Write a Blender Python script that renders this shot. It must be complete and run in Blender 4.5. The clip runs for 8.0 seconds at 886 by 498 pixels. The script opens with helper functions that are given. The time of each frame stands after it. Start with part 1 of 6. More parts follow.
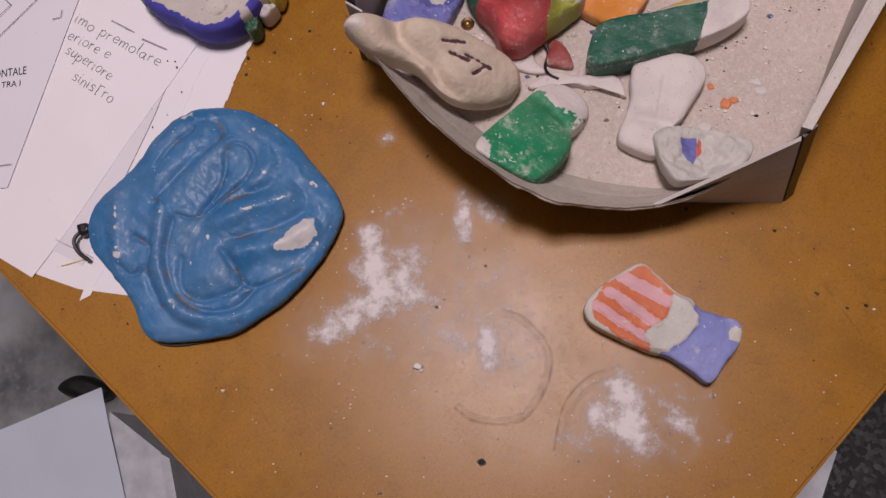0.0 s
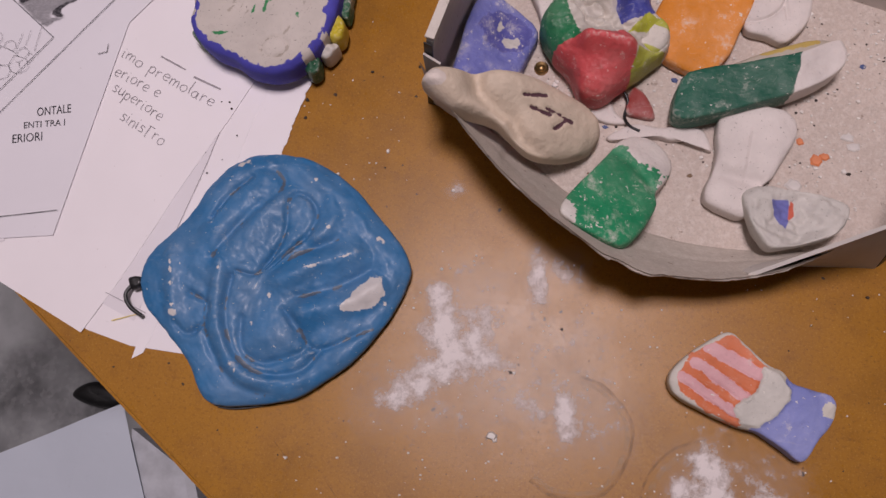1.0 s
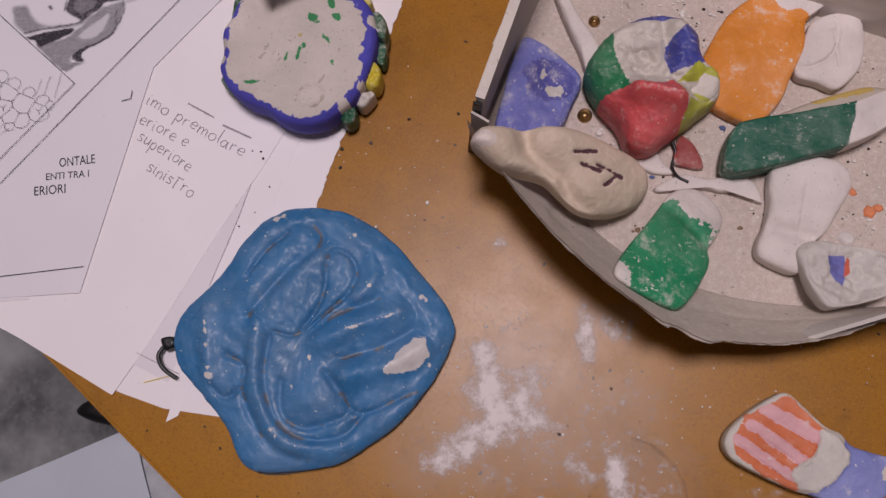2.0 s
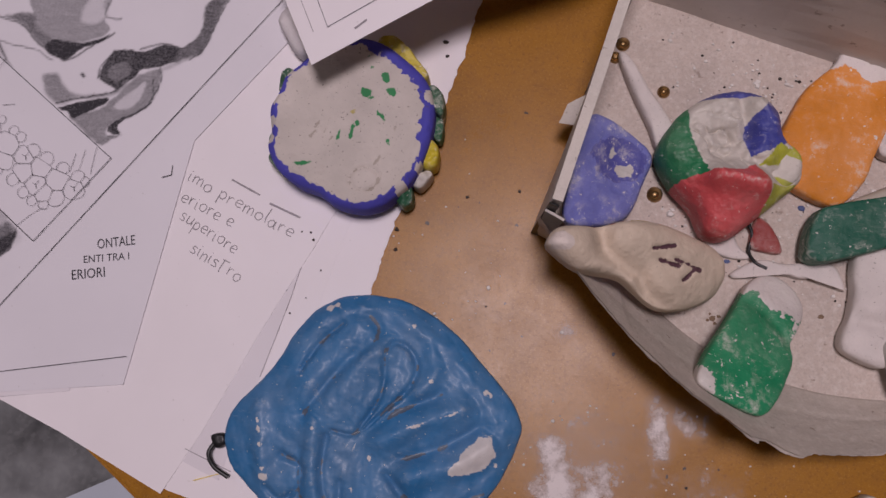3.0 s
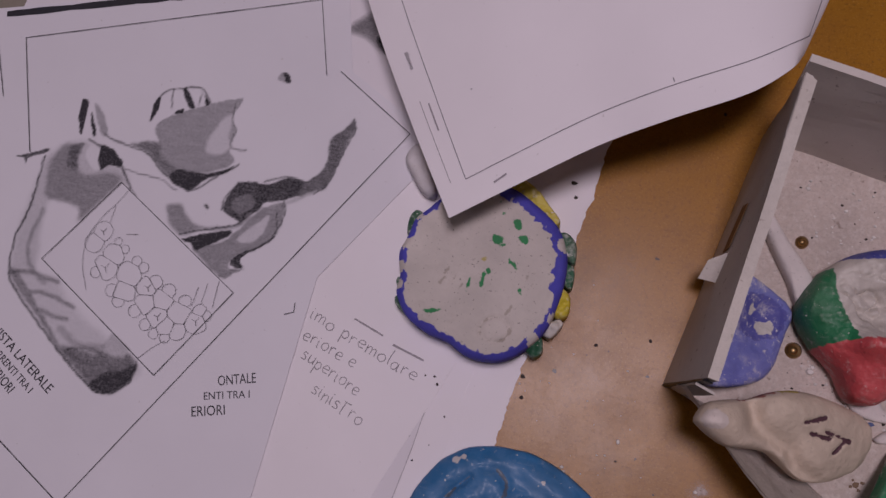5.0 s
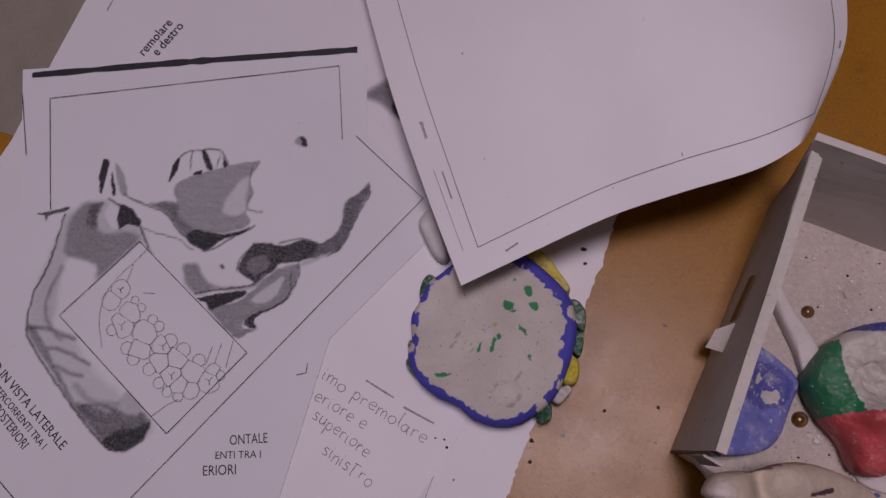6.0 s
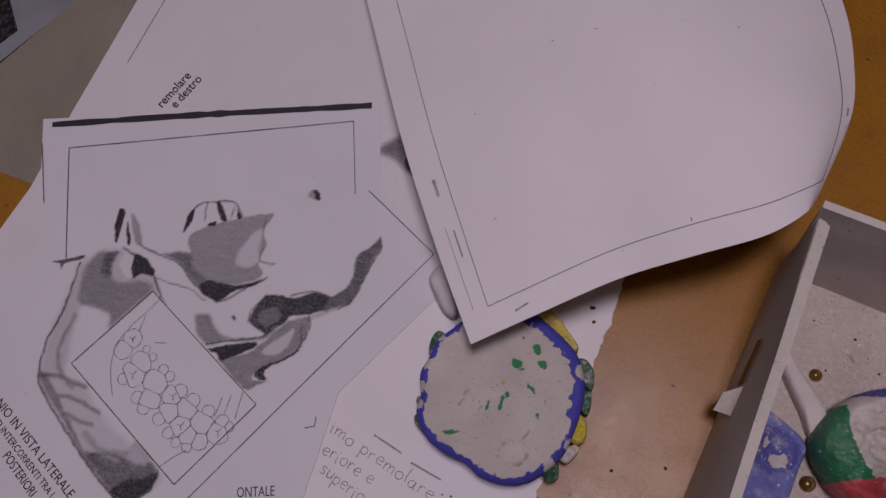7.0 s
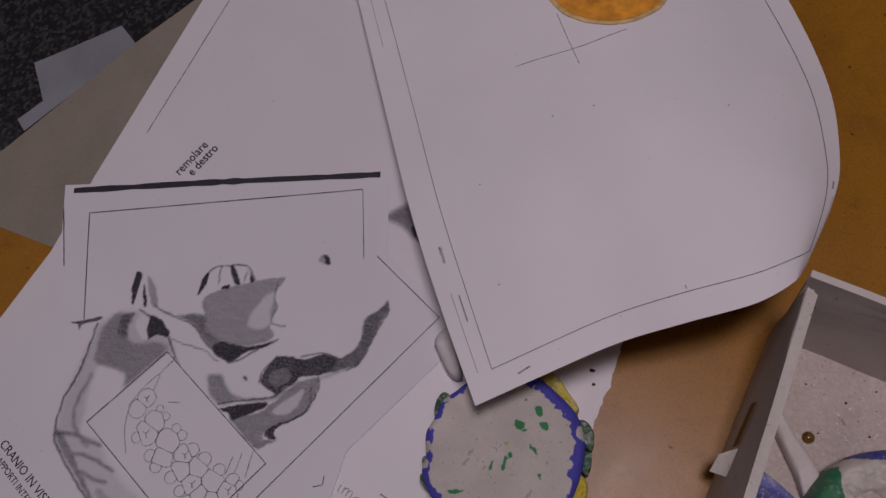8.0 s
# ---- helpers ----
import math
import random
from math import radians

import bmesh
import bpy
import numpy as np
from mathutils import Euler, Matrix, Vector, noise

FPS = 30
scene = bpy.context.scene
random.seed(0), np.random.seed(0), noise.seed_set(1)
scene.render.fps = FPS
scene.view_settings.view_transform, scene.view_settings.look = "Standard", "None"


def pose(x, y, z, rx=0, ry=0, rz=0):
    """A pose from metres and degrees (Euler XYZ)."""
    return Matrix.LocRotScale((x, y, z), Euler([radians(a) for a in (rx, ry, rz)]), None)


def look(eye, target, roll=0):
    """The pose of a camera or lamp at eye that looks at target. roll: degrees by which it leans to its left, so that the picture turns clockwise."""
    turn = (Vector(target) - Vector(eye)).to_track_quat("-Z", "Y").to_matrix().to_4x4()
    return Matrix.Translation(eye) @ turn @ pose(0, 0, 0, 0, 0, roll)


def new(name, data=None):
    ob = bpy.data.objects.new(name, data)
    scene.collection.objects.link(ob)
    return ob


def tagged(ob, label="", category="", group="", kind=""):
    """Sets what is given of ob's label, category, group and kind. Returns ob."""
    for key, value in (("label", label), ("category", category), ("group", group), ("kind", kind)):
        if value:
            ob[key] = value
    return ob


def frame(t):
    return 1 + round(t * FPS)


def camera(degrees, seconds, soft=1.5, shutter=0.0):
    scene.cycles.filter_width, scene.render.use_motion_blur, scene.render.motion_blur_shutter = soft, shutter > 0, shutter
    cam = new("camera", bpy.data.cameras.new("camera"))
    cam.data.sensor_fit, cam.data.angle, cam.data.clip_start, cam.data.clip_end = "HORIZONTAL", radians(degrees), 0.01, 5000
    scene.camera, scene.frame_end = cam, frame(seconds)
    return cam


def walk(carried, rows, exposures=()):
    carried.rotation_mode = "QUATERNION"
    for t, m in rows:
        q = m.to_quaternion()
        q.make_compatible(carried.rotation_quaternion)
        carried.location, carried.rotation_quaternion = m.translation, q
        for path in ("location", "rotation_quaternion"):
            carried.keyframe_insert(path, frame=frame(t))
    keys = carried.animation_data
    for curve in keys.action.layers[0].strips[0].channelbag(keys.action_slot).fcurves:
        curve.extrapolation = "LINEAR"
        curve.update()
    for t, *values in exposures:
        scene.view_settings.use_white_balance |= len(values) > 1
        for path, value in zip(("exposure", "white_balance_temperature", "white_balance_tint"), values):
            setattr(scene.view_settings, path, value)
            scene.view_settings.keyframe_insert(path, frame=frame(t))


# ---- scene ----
cam = camera(53.4, 8.0)
PATH = [
    (0, (0.034, 0.046, 0.493), (-0.208, 0.505, -1.438), -20.9),
    (0.5, (0.005, 0.071, 0.488), (-0.226, 0.502, -1.452), -20.5),
    (1, (-0.019, 0.092, 0.483), (-0.237, 0.497, -1.464), -20.7),
    (1.2, (-0.027, 0.095, 0.482), (-0.244, 0.506, -1.463), -20.2),
    (2.5, (-0.077, 0.164, 0.474), (-0.24, 0.488, -1.493), -20.1),
    (3, (-0.1, 0.194, 0.467), (-0.267, 0.49, -1.503), -22.8),
    (3.5, (-0.122, 0.219, 0.465), (-0.302, 0.501, -1.506), -25.6),
    (4, (-0.139, 0.231, 0.463), (-0.37, 0.536, -1.5), -30.0),
    (4.5, (-0.15, 0.241, 0.466), (-0.398, 0.57, -1.492), -29.3),
    (6, (-0.162, 0.26, 0.484), (-0.435, 0.697, -1.449), -23.2),
    (6.5, (-0.162, 0.268, 0.487), (-0.45, 0.748, -1.433), -21.6),
    (7, (-0.165, 0.27, 0.492), (-0.464, 0.779, -1.418), -20.7),
    (7.5, (-0.165, 0.265, 0.506), (-0.482, 0.827, -1.387), -19.6),
    (8, (-0.166, 0.268, 0.514), (-0.482, 0.898, -1.358), -16.8),
]
EXPOSURES = [(0.0, -0.49, 6450, 10), (1.2, -0.55, 6430, 10), (2.5, -0.74, 6380, 11), (3.5, -0.97, 6310, 14), (4.5, -1.20, 6180, 17), (6.0, -1.36, 6140, 19), (7.0, -1.45, 6140, 16), (8.0, -1.55, 6190, 11)]
walk(cam, [(t, look(eye, target, roll)) for t, eye, target, roll in PATH], EXPOSURES)

# ---- light ----
world = bpy.data.worlds.new("room_air")
scene.world = world
world.use_nodes = True
world.node_tree.nodes["Background"].inputs[0].default_value = (0.9, 0.88, 0.92, 1)
world.node_tree.nodes["Background"].inputs[1].default_value = 0.02


def overhead_light(name, x, y, z, sx, sy, watts, colour):
    data = bpy.data.lights.new(name, "AREA")
    data.shape, data.size, data.size_y, data.energy, data.color = "RECTANGLE", sx, sy, watts, colour
    lamp = new(name, data)
    lamp.matrix_world = pose(x, y, z)
    return lamp


LAMP_COLOUR = (1.0, 0.862, 0.905)
overhead_light("ceiling_or_fill_lamp", -0.05, 0.38, 2.02, 0.36, 0.34, 44, LAMP_COLOUR)
# weak fill from the west, added to open the shadows; no such lamp known
overhead_light("ceiling_or_fill_lamp", -1.35, 0.65, 2.02, 0.35, 1.2, 5, LAMP_COLOUR)


# ---- materials ----
def material(name):
    m = bpy.data.materials.new(name)
    m.use_nodes = True
    nt = m.node_tree
    return m, nt, nt.nodes["Principled BSDF"]


def node(nt, kind, **values):
    n = nt.nodes.new(kind)
    for key, value in values.items():
        if key in n.inputs:
            n.inputs[key].default_value = value
    return n


def noise_of(nt, scale, detail=3.0, rough=0.55, coords="Object"):
    c = nt.nodes.new("ShaderNodeTexCoord")
    n = node(nt, "ShaderNodeTexNoise", Scale=scale, Detail=detail, Roughness=rough)
    nt.links.new(c.outputs[coords], n.inputs["Vector"])
    return n.outputs["Fac"]


def remap(nt, value, a, b, c=0.0, d=1.0):
    n = node(nt, "ShaderNodeMapRange")
    n.inputs[1].default_value, n.inputs[2].default_value = a, b
    n.inputs[3].default_value, n.inputs[4].default_value = c, d
    nt.links.new(value, n.inputs[0])
    return n.outputs[0]


def calc(nt, op, a, b):
    n = nt.nodes.new("ShaderNodeMath")
    n.operation = op
    for i, v in enumerate((a, b)):
        if isinstance(v, (int, float)):
            n.inputs[i].default_value = v
        else:
            nt.links.new(v, n.inputs[i])
    return n.outputs[0]


def mix(nt, fac, a, b):
    n = nt.nodes.new("ShaderNodeMix")
    n.data_type = "RGBA"
    for socket, v in ((n.inputs["Factor"], fac), (n.inputs[6], a), (n.inputs[7], b)):
        if isinstance(v, (int, float)):
            socket.default_value = v
        elif isinstance(v, tuple):
            socket.default_value = (*v, 1)
        else:
            nt.links.new(v, socket)
    return n.outputs[2]


def relief(nt, bsdf, height, strength, distance):
    b = node(nt, "ShaderNodeBump", Strength=strength, Distance=distance)
    nt.links.new(height, b.inputs["Height"])
    nt.links.new(b.outputs[0], bsdf.inputs["Normal"])


def shade(c, k):
    return tuple(min(1.0, v * k) for v in c)


def plain(name, colour, rough=0.6, metal=0.0, vary=0.15, scale=60, bump=0.2, depth=0.0006):
    m, nt, b = material(name)
    n = noise_of(nt, scale, 5)
    nt.links.new(mix(nt, remap(nt, n, 0.3, 0.7), shade(colour, 1 - vary), shade(colour, 1 + vary)), b.inputs["Base Color"])
    b.inputs["Roughness"].default_value, b.inputs["Metallic"].default_value = rough, metal
    if bump:
        relief(nt, b, noise_of(nt, scale * 6, 4), bump, depth)
    return m


def clay(name, base, layers=(), rough=0.55, chips=0.0, chip_colour=(0.72, 0.68, 0.62), bump=0.35, edge=0.0022, grime=0.25, coat=0.0):
    """Fired clay; each layer is paint where its field is positive, with a brushed uneven border."""
    m, nt, b = material(name)
    broad, fine = noise_of(nt, 45, 5), noise_of(nt, 420, 4)
    colour = mix(nt, remap(nt, broad, 0.3, 0.7), shade(base, 0.86), shade(base, 1.08))
    brushed = noise_of(nt, 190, 4, 0.58)
    wobble = calc(nt, "MULTIPLY", calc(nt, "SUBTRACT", brushed, 0.5), edge * 2)
    painted = None
    for attr, paint in layers:
        a = nt.nodes.new("ShaderNodeAttribute")
        a.attribute_name = attr
        fac = remap(nt, calc(nt, "ADD", a.outputs["Fac"], wobble), -0.00025, 0.00025)
        tone = mix(nt, remap(nt, broad, 0.3, 0.75), shade(paint, 0.8), shade(paint, 1.12))
        colour = mix(nt, fac, colour, tone)
        painted = fac if painted is None else calc(nt, "MAXIMUM", painted, fac)
    if chips:
        spots = remap(nt, noise_of(nt, 260, 4, 0.75), 0.70 - chips, 0.73 - chips)
        smear = remap(nt, noise_of(nt, 95, 7, 0.78), 0.60 - chips, 0.78 - chips, 0.0, 0.75)
        place = remap(nt, noise_of(nt, 42, 3), 0.38, 0.58)
        colour = mix(nt, calc(nt, "MULTIPLY", calc(nt, "MAXIMUM", spots, smear), place), colour, chip_colour)
        colour = mix(nt, remap(nt, noise_of(nt, 520, 2, 0.5), 0.72, 0.74), colour, chip_colour)
        colour = mix(nt, remap(nt, noise_of(nt, 24, 6, 0.7), 0.42, 0.80, 0.0, 0.20), colour, chip_colour)
        geo = nt.nodes.new("ShaderNodeNewGeometry")
        rubbed = calc(nt, "MULTIPLY", remap(nt, geo.outputs["Pointiness"], 0.515, 0.56), remap(nt, noise_of(nt, 230, 6, 0.75), 0.44, 0.60))
        colour = mix(nt, calc(nt, "MULTIPLY", rubbed, 0.75), colour, chip_colour)
        streak = nt.nodes.new("ShaderNodeMapping")
        streak.inputs["Scale"].default_value, streak.inputs["Rotation"].default_value = (1.0, 6.0, 2.0), (0.3, 0.2, 0.9)
        where = nt.nodes.new("ShaderNodeTexCoord")
        nt.links.new(where.outputs["Object"], streak.inputs["Vector"])
        lines = node(nt, "ShaderNodeTexNoise", Scale=90.0, Detail=6.0, Roughness=0.75)
        nt.links.new(streak.outputs[0], lines.inputs["Vector"])
        colour = mix(nt, remap(nt, lines.outputs["Fac"], 0.58, 0.76, 0.0, 0.22), colour, chip_colour)
    if grime:
        colour = mix(nt, calc(nt, "MULTIPLY", remap(nt, noise_of(nt, 700, 2), 0.66, 0.74), grime), colour, (0.10, 0.08, 0.07))
    nt.links.new(colour, b.inputs["Base Color"])
    nt.links.new(remap(nt, noise_of(nt, 90, 5, 0.7), 0.25, 0.75, rough - 0.1, rough + 0.18), b.inputs["Roughness"])
    b.inputs["Specular IOR Level"].default_value = 0.4
    b.inputs["Coat Weight"].default_value, b.inputs["Coat Roughness"].default_value = coat, 0.22
    relief(nt, b, calc(nt, "ADD", broad, calc(nt, "ADD", calc(nt, "MULTIPLY", fine, 0.30), calc(nt, "MULTIPLY", noise_of(nt, 130, 4, 0.65), 0.5))), bump, 0.0022)
    return m


def table_surface():
    m, nt, b = material("varnished_board")
    broad, mid, fine = noise_of(nt, 5, 5), noise_of(nt, 28, 6, 0.65), noise_of(nt, 520, 4, 0.7)
    colour = mix(nt, remap(nt, broad, 0.3, 0.7), (0.292, 0.125, 0.0100), (0.378, 0.169, 0.0140))
    colour = mix(nt, calc(nt, "MULTIPLY", remap(nt, mid, 0.5, 0.75), 0.45), colour, (0.250, 0.103, 0.012))
    colour = mix(nt, calc(nt, "MULTIPLY", remap(nt, noise_of(nt, 11, 6, 0.7), 0.50, 0.70), 0.6), colour, (0.195, 0.082, 0.008))
    colour = mix(nt, calc(nt, "MULTIPLY", remap(nt, noise_of(nt, 62, 7, 0.8), 0.54, 0.68), 0.42), colour, (0.165, 0.068, 0.010))
    colour = mix(nt, calc(nt, "MULTIPLY", remap(nt, fine, 0.52, 0.66), 0.5), colour, (0.150, 0.063, 0.009))
    colour = mix(nt, calc(nt, "MULTIPLY", remap(nt, noise_of(nt, 900, 3, 0.6), 0.56, 0.70), 0.5), colour, (0.50, 0.26, 0.06))
    colour = mix(nt, remap(nt, noise_of(nt, 190, 2, 0.4), 0.74, 0.755), colour, (0.05, 0.03, 0.02))
    colour = mix(nt, calc(nt, "MULTIPLY", remap(nt, noise_of(nt, 260, 3, 0.8), 0.72, 0.76), 0.45), colour, (0.62, 0.48, 0.34))
    colour = mix(nt, calc(nt, "MULTIPLY", remap(nt, noise_of(nt, 640, 2, 0.5), 0.70, 0.73), 0.6), colour, (0.10, 0.05, 0.02))
    nt.links.new(colour, b.inputs["Base Color"])
    nt.links.new(calc(nt, "ADD", remap(nt, mid, 0.3, 0.75, 0.27, 0.36), remap(nt, fine, 0.3, 0.7, -0.03, 0.03)), b.inputs["Roughness"])
    b.inputs["Specular IOR Level"].default_value = 0.27
    relief(nt, b, noise_of(nt, 1000, 4, 0.75), 0.30, 0.0002)
    return m


def paper_surface(name, tone, mottled=0.05):
    m, nt, b = material(name)
    n = noise_of(nt, 14, 4)
    colour = mix(nt, remap(nt, n, 0.3, 0.7), shade(tone, 1 - mottled), tone)
    colour = mix(nt, calc(nt, "MULTIPLY", remap(nt, noise_of(nt, 330, 2), 0.73, 0.78), 0.35), colour, (0.35, 0.3, 0.27))
    nt.links.new(colour, b.inputs["Base Color"])
    b.inputs["Roughness"].default_value = 0.72
    relief(nt, b, calc(nt, "ADD", noise_of(nt, 25, 2), calc(nt, "MULTIPLY", noise_of(nt, 900, 2), 0.03)), 0.18, 0.002)
    return m


def card_surface(name, tone, dusty=0.3, bump=0.5):
    m, nt, b = material(name)
    n, f = noise_of(nt, 24, 5), noise_of(nt, 300, 4, 0.7)
    colour = mix(nt, remap(nt, n, 0.3, 0.7), shade(tone, 0.88), shade(tone, 1.05))
    colour = mix(nt, calc(nt, "MULTIPLY", remap(nt, f, 0.45, 0.7), dusty), colour, (0.74, 0.68, 0.63))
    colour = mix(nt, calc(nt, "MULTIPLY", remap(nt, noise_of(nt, 210, 3, 0.6), 0.66, 0.72), 0.65), colour, (0.22, 0.16, 0.12))
    b.inputs["Roughness"].default_value = 0.85
    colour = mix(nt, calc(nt, "MULTIPLY", remap(nt, noise_of(nt, 700, 3, 0.7), 0.5, 0.72), dusty * 0.8), colour, shade(tone, 0.55))
    colour = mix(nt, calc(nt, "MULTIPLY", remap(nt, noise_of(nt, 120, 6, 0.75), 0.52, 0.66), dusty * 0.55), colour, shade(tone, 0.68))
    nt.links.new(colour, b.inputs["Base Color"])
    relief(nt, b, f, bump, 0.001)
    return m


def powder_surface():
    """Plaster dust whose grains thin out towards the rim of the heap."""
    m, nt, b = material("plaster_dust")
    a = nt.nodes.new("ShaderNodeAttribute")
    a.attribute_name = "heap"
    clump, grain = noise_of(nt, 85, 9, 0.72), noise_of(nt, 1500, 3, 0.7)
    n = calc(nt, "ADD", calc(nt, "MULTIPLY", clump, 1.75), calc(nt, "MULTIPLY", grain, 0.25))
    grains = remap(nt, calc(nt, "ADD", a.outputs["Fac"], n), 1.30, 1.76)
    fac = calc(nt, "MAXIMUM", grains, calc(nt, "MULTIPLY", remap(nt, calc(nt, "ADD", a.outputs["Fac"], calc(nt, "MULTIPLY", clump, 0.5)), 0.36, 1.25), 0.48))
    clear = nt.nodes.new("ShaderNodeBsdfTransparent")
    join = nt.nodes.new("ShaderNodeMixShader")
    nt.links.new(fac, join.inputs[0])
    nt.links.new(clear.outputs[0], join.inputs[1])
    nt.links.new(b.outputs[0], join.inputs[2])
    nt.links.new(join.outputs[0], nt.nodes["Material Output"].inputs[0])
    b.inputs["Base Color"].default_value = (0.76, 0.69, 0.67, 1)
    b.inputs["Roughness"].default_value = 0.95
    relief(nt, b, n, 0.5, 0.0015)
    return m


def floor_surface():
    m, nt, b = material("dusty_terrazzo")
    v = node(nt, "ShaderNodeTexVoronoi", Scale=170.0)
    c = nt.nodes.new("ShaderNodeTexCoord")
    nt.links.new(c.outputs["Object"], v.inputs["Vector"])
    chips = mix(nt, remap(nt, v.outputs["Color"], 0.45, 1.0), (0.022, 0.022, 0.025), (0.13, 0.128, 0.13))
    dust = calc(nt, "ADD", noise_of(nt, 4, 5), 0.0)
    far = nt.nodes.new("ShaderNodeVectorMath")
    far.operation = "DISTANCE"
    far.inputs[1].default_value = (-0.8, -0.1, -0.75)
    place = nt.nodes.new("ShaderNodeNewGeometry")
    nt.links.new(place.outputs["Position"], far.inputs[0])
    spill = remap(nt, calc(nt, "ADD", far.outputs["Value"], calc(nt, "MULTIPLY", noise_of(nt, 3, 4), 0.4)), 1.15, 0.80)
    fac = calc(nt, "MULTIPLY", remap(nt, dust, 0.36, 0.58), spill)
    nt.links.new(mix(nt, fac, chips, (0.44, 0.45, 0.46)), b.inputs["Base Color"])
    b.inputs["Roughness"].default_value = 0.7
    return m


TABLE = table_surface()
EDGE = plain("table_edge", (0.30, 0.17, 0.06), 0.5)
PAPER = paper_surface("white_paper", (0.755, 0.71, 0.74))
COPY = paper_surface("photocopy_paper", (0.745, 0.715, 0.755))
CREAM = paper_surface("drawing_paper", (0.85, 0.80, 0.82))
CARD = card_surface("grey_cardboard", (0.60, 0.55, 0.51), 0.14, 0.2)
CARD_FLAP = card_surface("bent_cardboard", (0.52, 0.455, 0.395), 0.30)
CARD_IN = card_surface("dusty_cardboard", (0.57, 0.48, 0.42), 0.5, 1.0)
CARD_RIM = card_surface("cut_cardboard", (0.64, 0.58, 0.52), 0.3)
# inner lining, its paleness raised to put light on the dim back wall
CARD_BACK_LIT = card_surface("inner_cardboard_lit", (0.66, 0.60, 0.555), 0.10, 0.12)
FOLDER = card_surface("brown_card", (0.27, 0.235, 0.185), 0.03)
FLOOR = floor_surface()
WALL = plain("wall_paint", (0.36, 0.345, 0.33), 0.8)
INK = plain("printed_ink", (0.02, 0.018, 0.025), 0.6, vary=0.3, scale=300, bump=0)
CHART_INK = plain("chart_ink", (0.13, 0.12, 0.14), 0.6, vary=0.3, scale=300, bump=0)
WRITING = plain("pencil_writing", (0.24, 0.22, 0.235), 0.6, vary=0.35, scale=500, bump=0)
PENCIL_GREY = plain("pencil_line", (0.30, 0.27, 0.29), 0.6, vary=0.3, scale=500, bump=0)
BLACK = plain("plain_black", (0.012, 0.012, 0.013), 0.4)
STEEL = plain("steel", (0.5, 0.5, 0.5), 0.3, 1.0)
BRASS = plain("brass", (0.34, 0.22, 0.10), 0.42, 1.0, vary=0.4, scale=200, bump=0)
DUST = powder_surface()


def graphite_surface():
    """Printed pencil shading, denser where the tone is higher."""
    m, nt, b = material("graphite_shading")
    a = nt.nodes.new("ShaderNodeAttribute")
    a.attribute_name = "tone"
    turned = nt.nodes.new("ShaderNodeMapping")
    turned.inputs["Scale"].default_value, turned.inputs["Rotation"].default_value = (1.0, 4.5, 1.0), (0, 0, 0.75)
    where = nt.nodes.new("ShaderNodeTexCoord")
    nt.links.new(where.outputs["Object"], turned.inputs["Vector"])
    hatch = node(nt, "ShaderNodeTexNoise", Scale=170.0, Detail=6.0, Roughness=0.7)
    nt.links.new(turned.outputs[0], hatch.inputs["Vector"])
    grain = calc(nt, "ADD", remap(nt, hatch.outputs["Fac"], 0.3, 0.7, 0.80, 1.16), remap(nt, noise_of(nt, 800, 4, 0.75), 0.3, 0.7, -0.30, 0.28))
    clear, join = nt.nodes.new("ShaderNodeBsdfTransparent"), nt.nodes.new("ShaderNodeMixShader")
    nt.links.new(remap(nt, calc(nt, "MULTIPLY", a.outputs["Fac"], grain), 0.0, 1.0), join.inputs[0])
    nt.links.new(clear.outputs[0], join.inputs[1])
    nt.links.new(b.outputs[0], join.inputs[2])
    nt.links.new(join.outputs[0], nt.nodes["Material Output"].inputs[0])
    b.inputs["Base Color"].default_value, b.inputs["Roughness"].default_value = (0.03, 0.027, 0.034, 1), 0.8
    return m


GRAPHITE = graphite_surface()


# ---- mesh helpers ----
def link_mesh(name, bm, mat, smooth=False):
    me = bpy.data.meshes.new(name)
    bmesh.ops.recalc_face_normals(bm, faces=bm.faces)
    bm.to_mesh(me)
    bm.free()
    if smooth:
        for p in me.polygons:
            p.use_smooth = True
        me.set_sharp_from_angle(angle=radians(50))
    if mat:
        me.materials.append(mat)
    return new(name, me)


def part(name, bm, mat, parent, label="", smooth=False):
    ob = link_mesh(name, bm, mat, smooth)
    ob.parent = parent
    ob.matrix_parent_inverse = parent.matrix_world.inverted()
    return tagged(ob, label)


def base_of(name, x, y, z, label, category, group="", kind=""):
    ob = new(name)
    ob.location = (x, y, z)
    ob.matrix_world = Matrix.Translation((x, y, z))
    return tagged(ob, label, category, group, kind)


def ring_curve(pts, n):
    """A closed smooth curve through the control points."""
    p, out = np.array(pts, float), []
    k = len(p)
    for i in range(n):
        s = i * k / n
        a, f = int(s), s - int(s)
        q = [p[(a + d) % k] for d in (-1, 0, 1, 2)]
        out.append(0.5 * (2 * q[1] + (q[2] - q[0]) * f + (2 * q[0] - 5 * q[1] + 4 * q[2] - q[3]) * f * f + (3 * q[1] - q[0] - 3 * q[2] + q[3]) * f ** 3))
    return np.array(out)


def open_curve(pts, n):
    p = np.array(pts, float)
    p = np.vstack([2 * p[0] - p[1], p, 2 * p[-1] - p[-2]])
    out = []
    for i in range(n + 1):
        s = min(i / n * (len(p) - 3), len(p) - 3 - 1e-6)
        a, f = int(s), s - int(s)
        q = p[a:a + 4]
        out.append(0.5 * (2 * q[1] + (q[2] - q[0]) * f + (2 * q[0] - 5 * q[1] + 4 * q[2] - q[3]) * f * f + (3 * q[1] - q[0] - 3 * q[2] + q[3]) * f ** 3))
    return np.array(out)


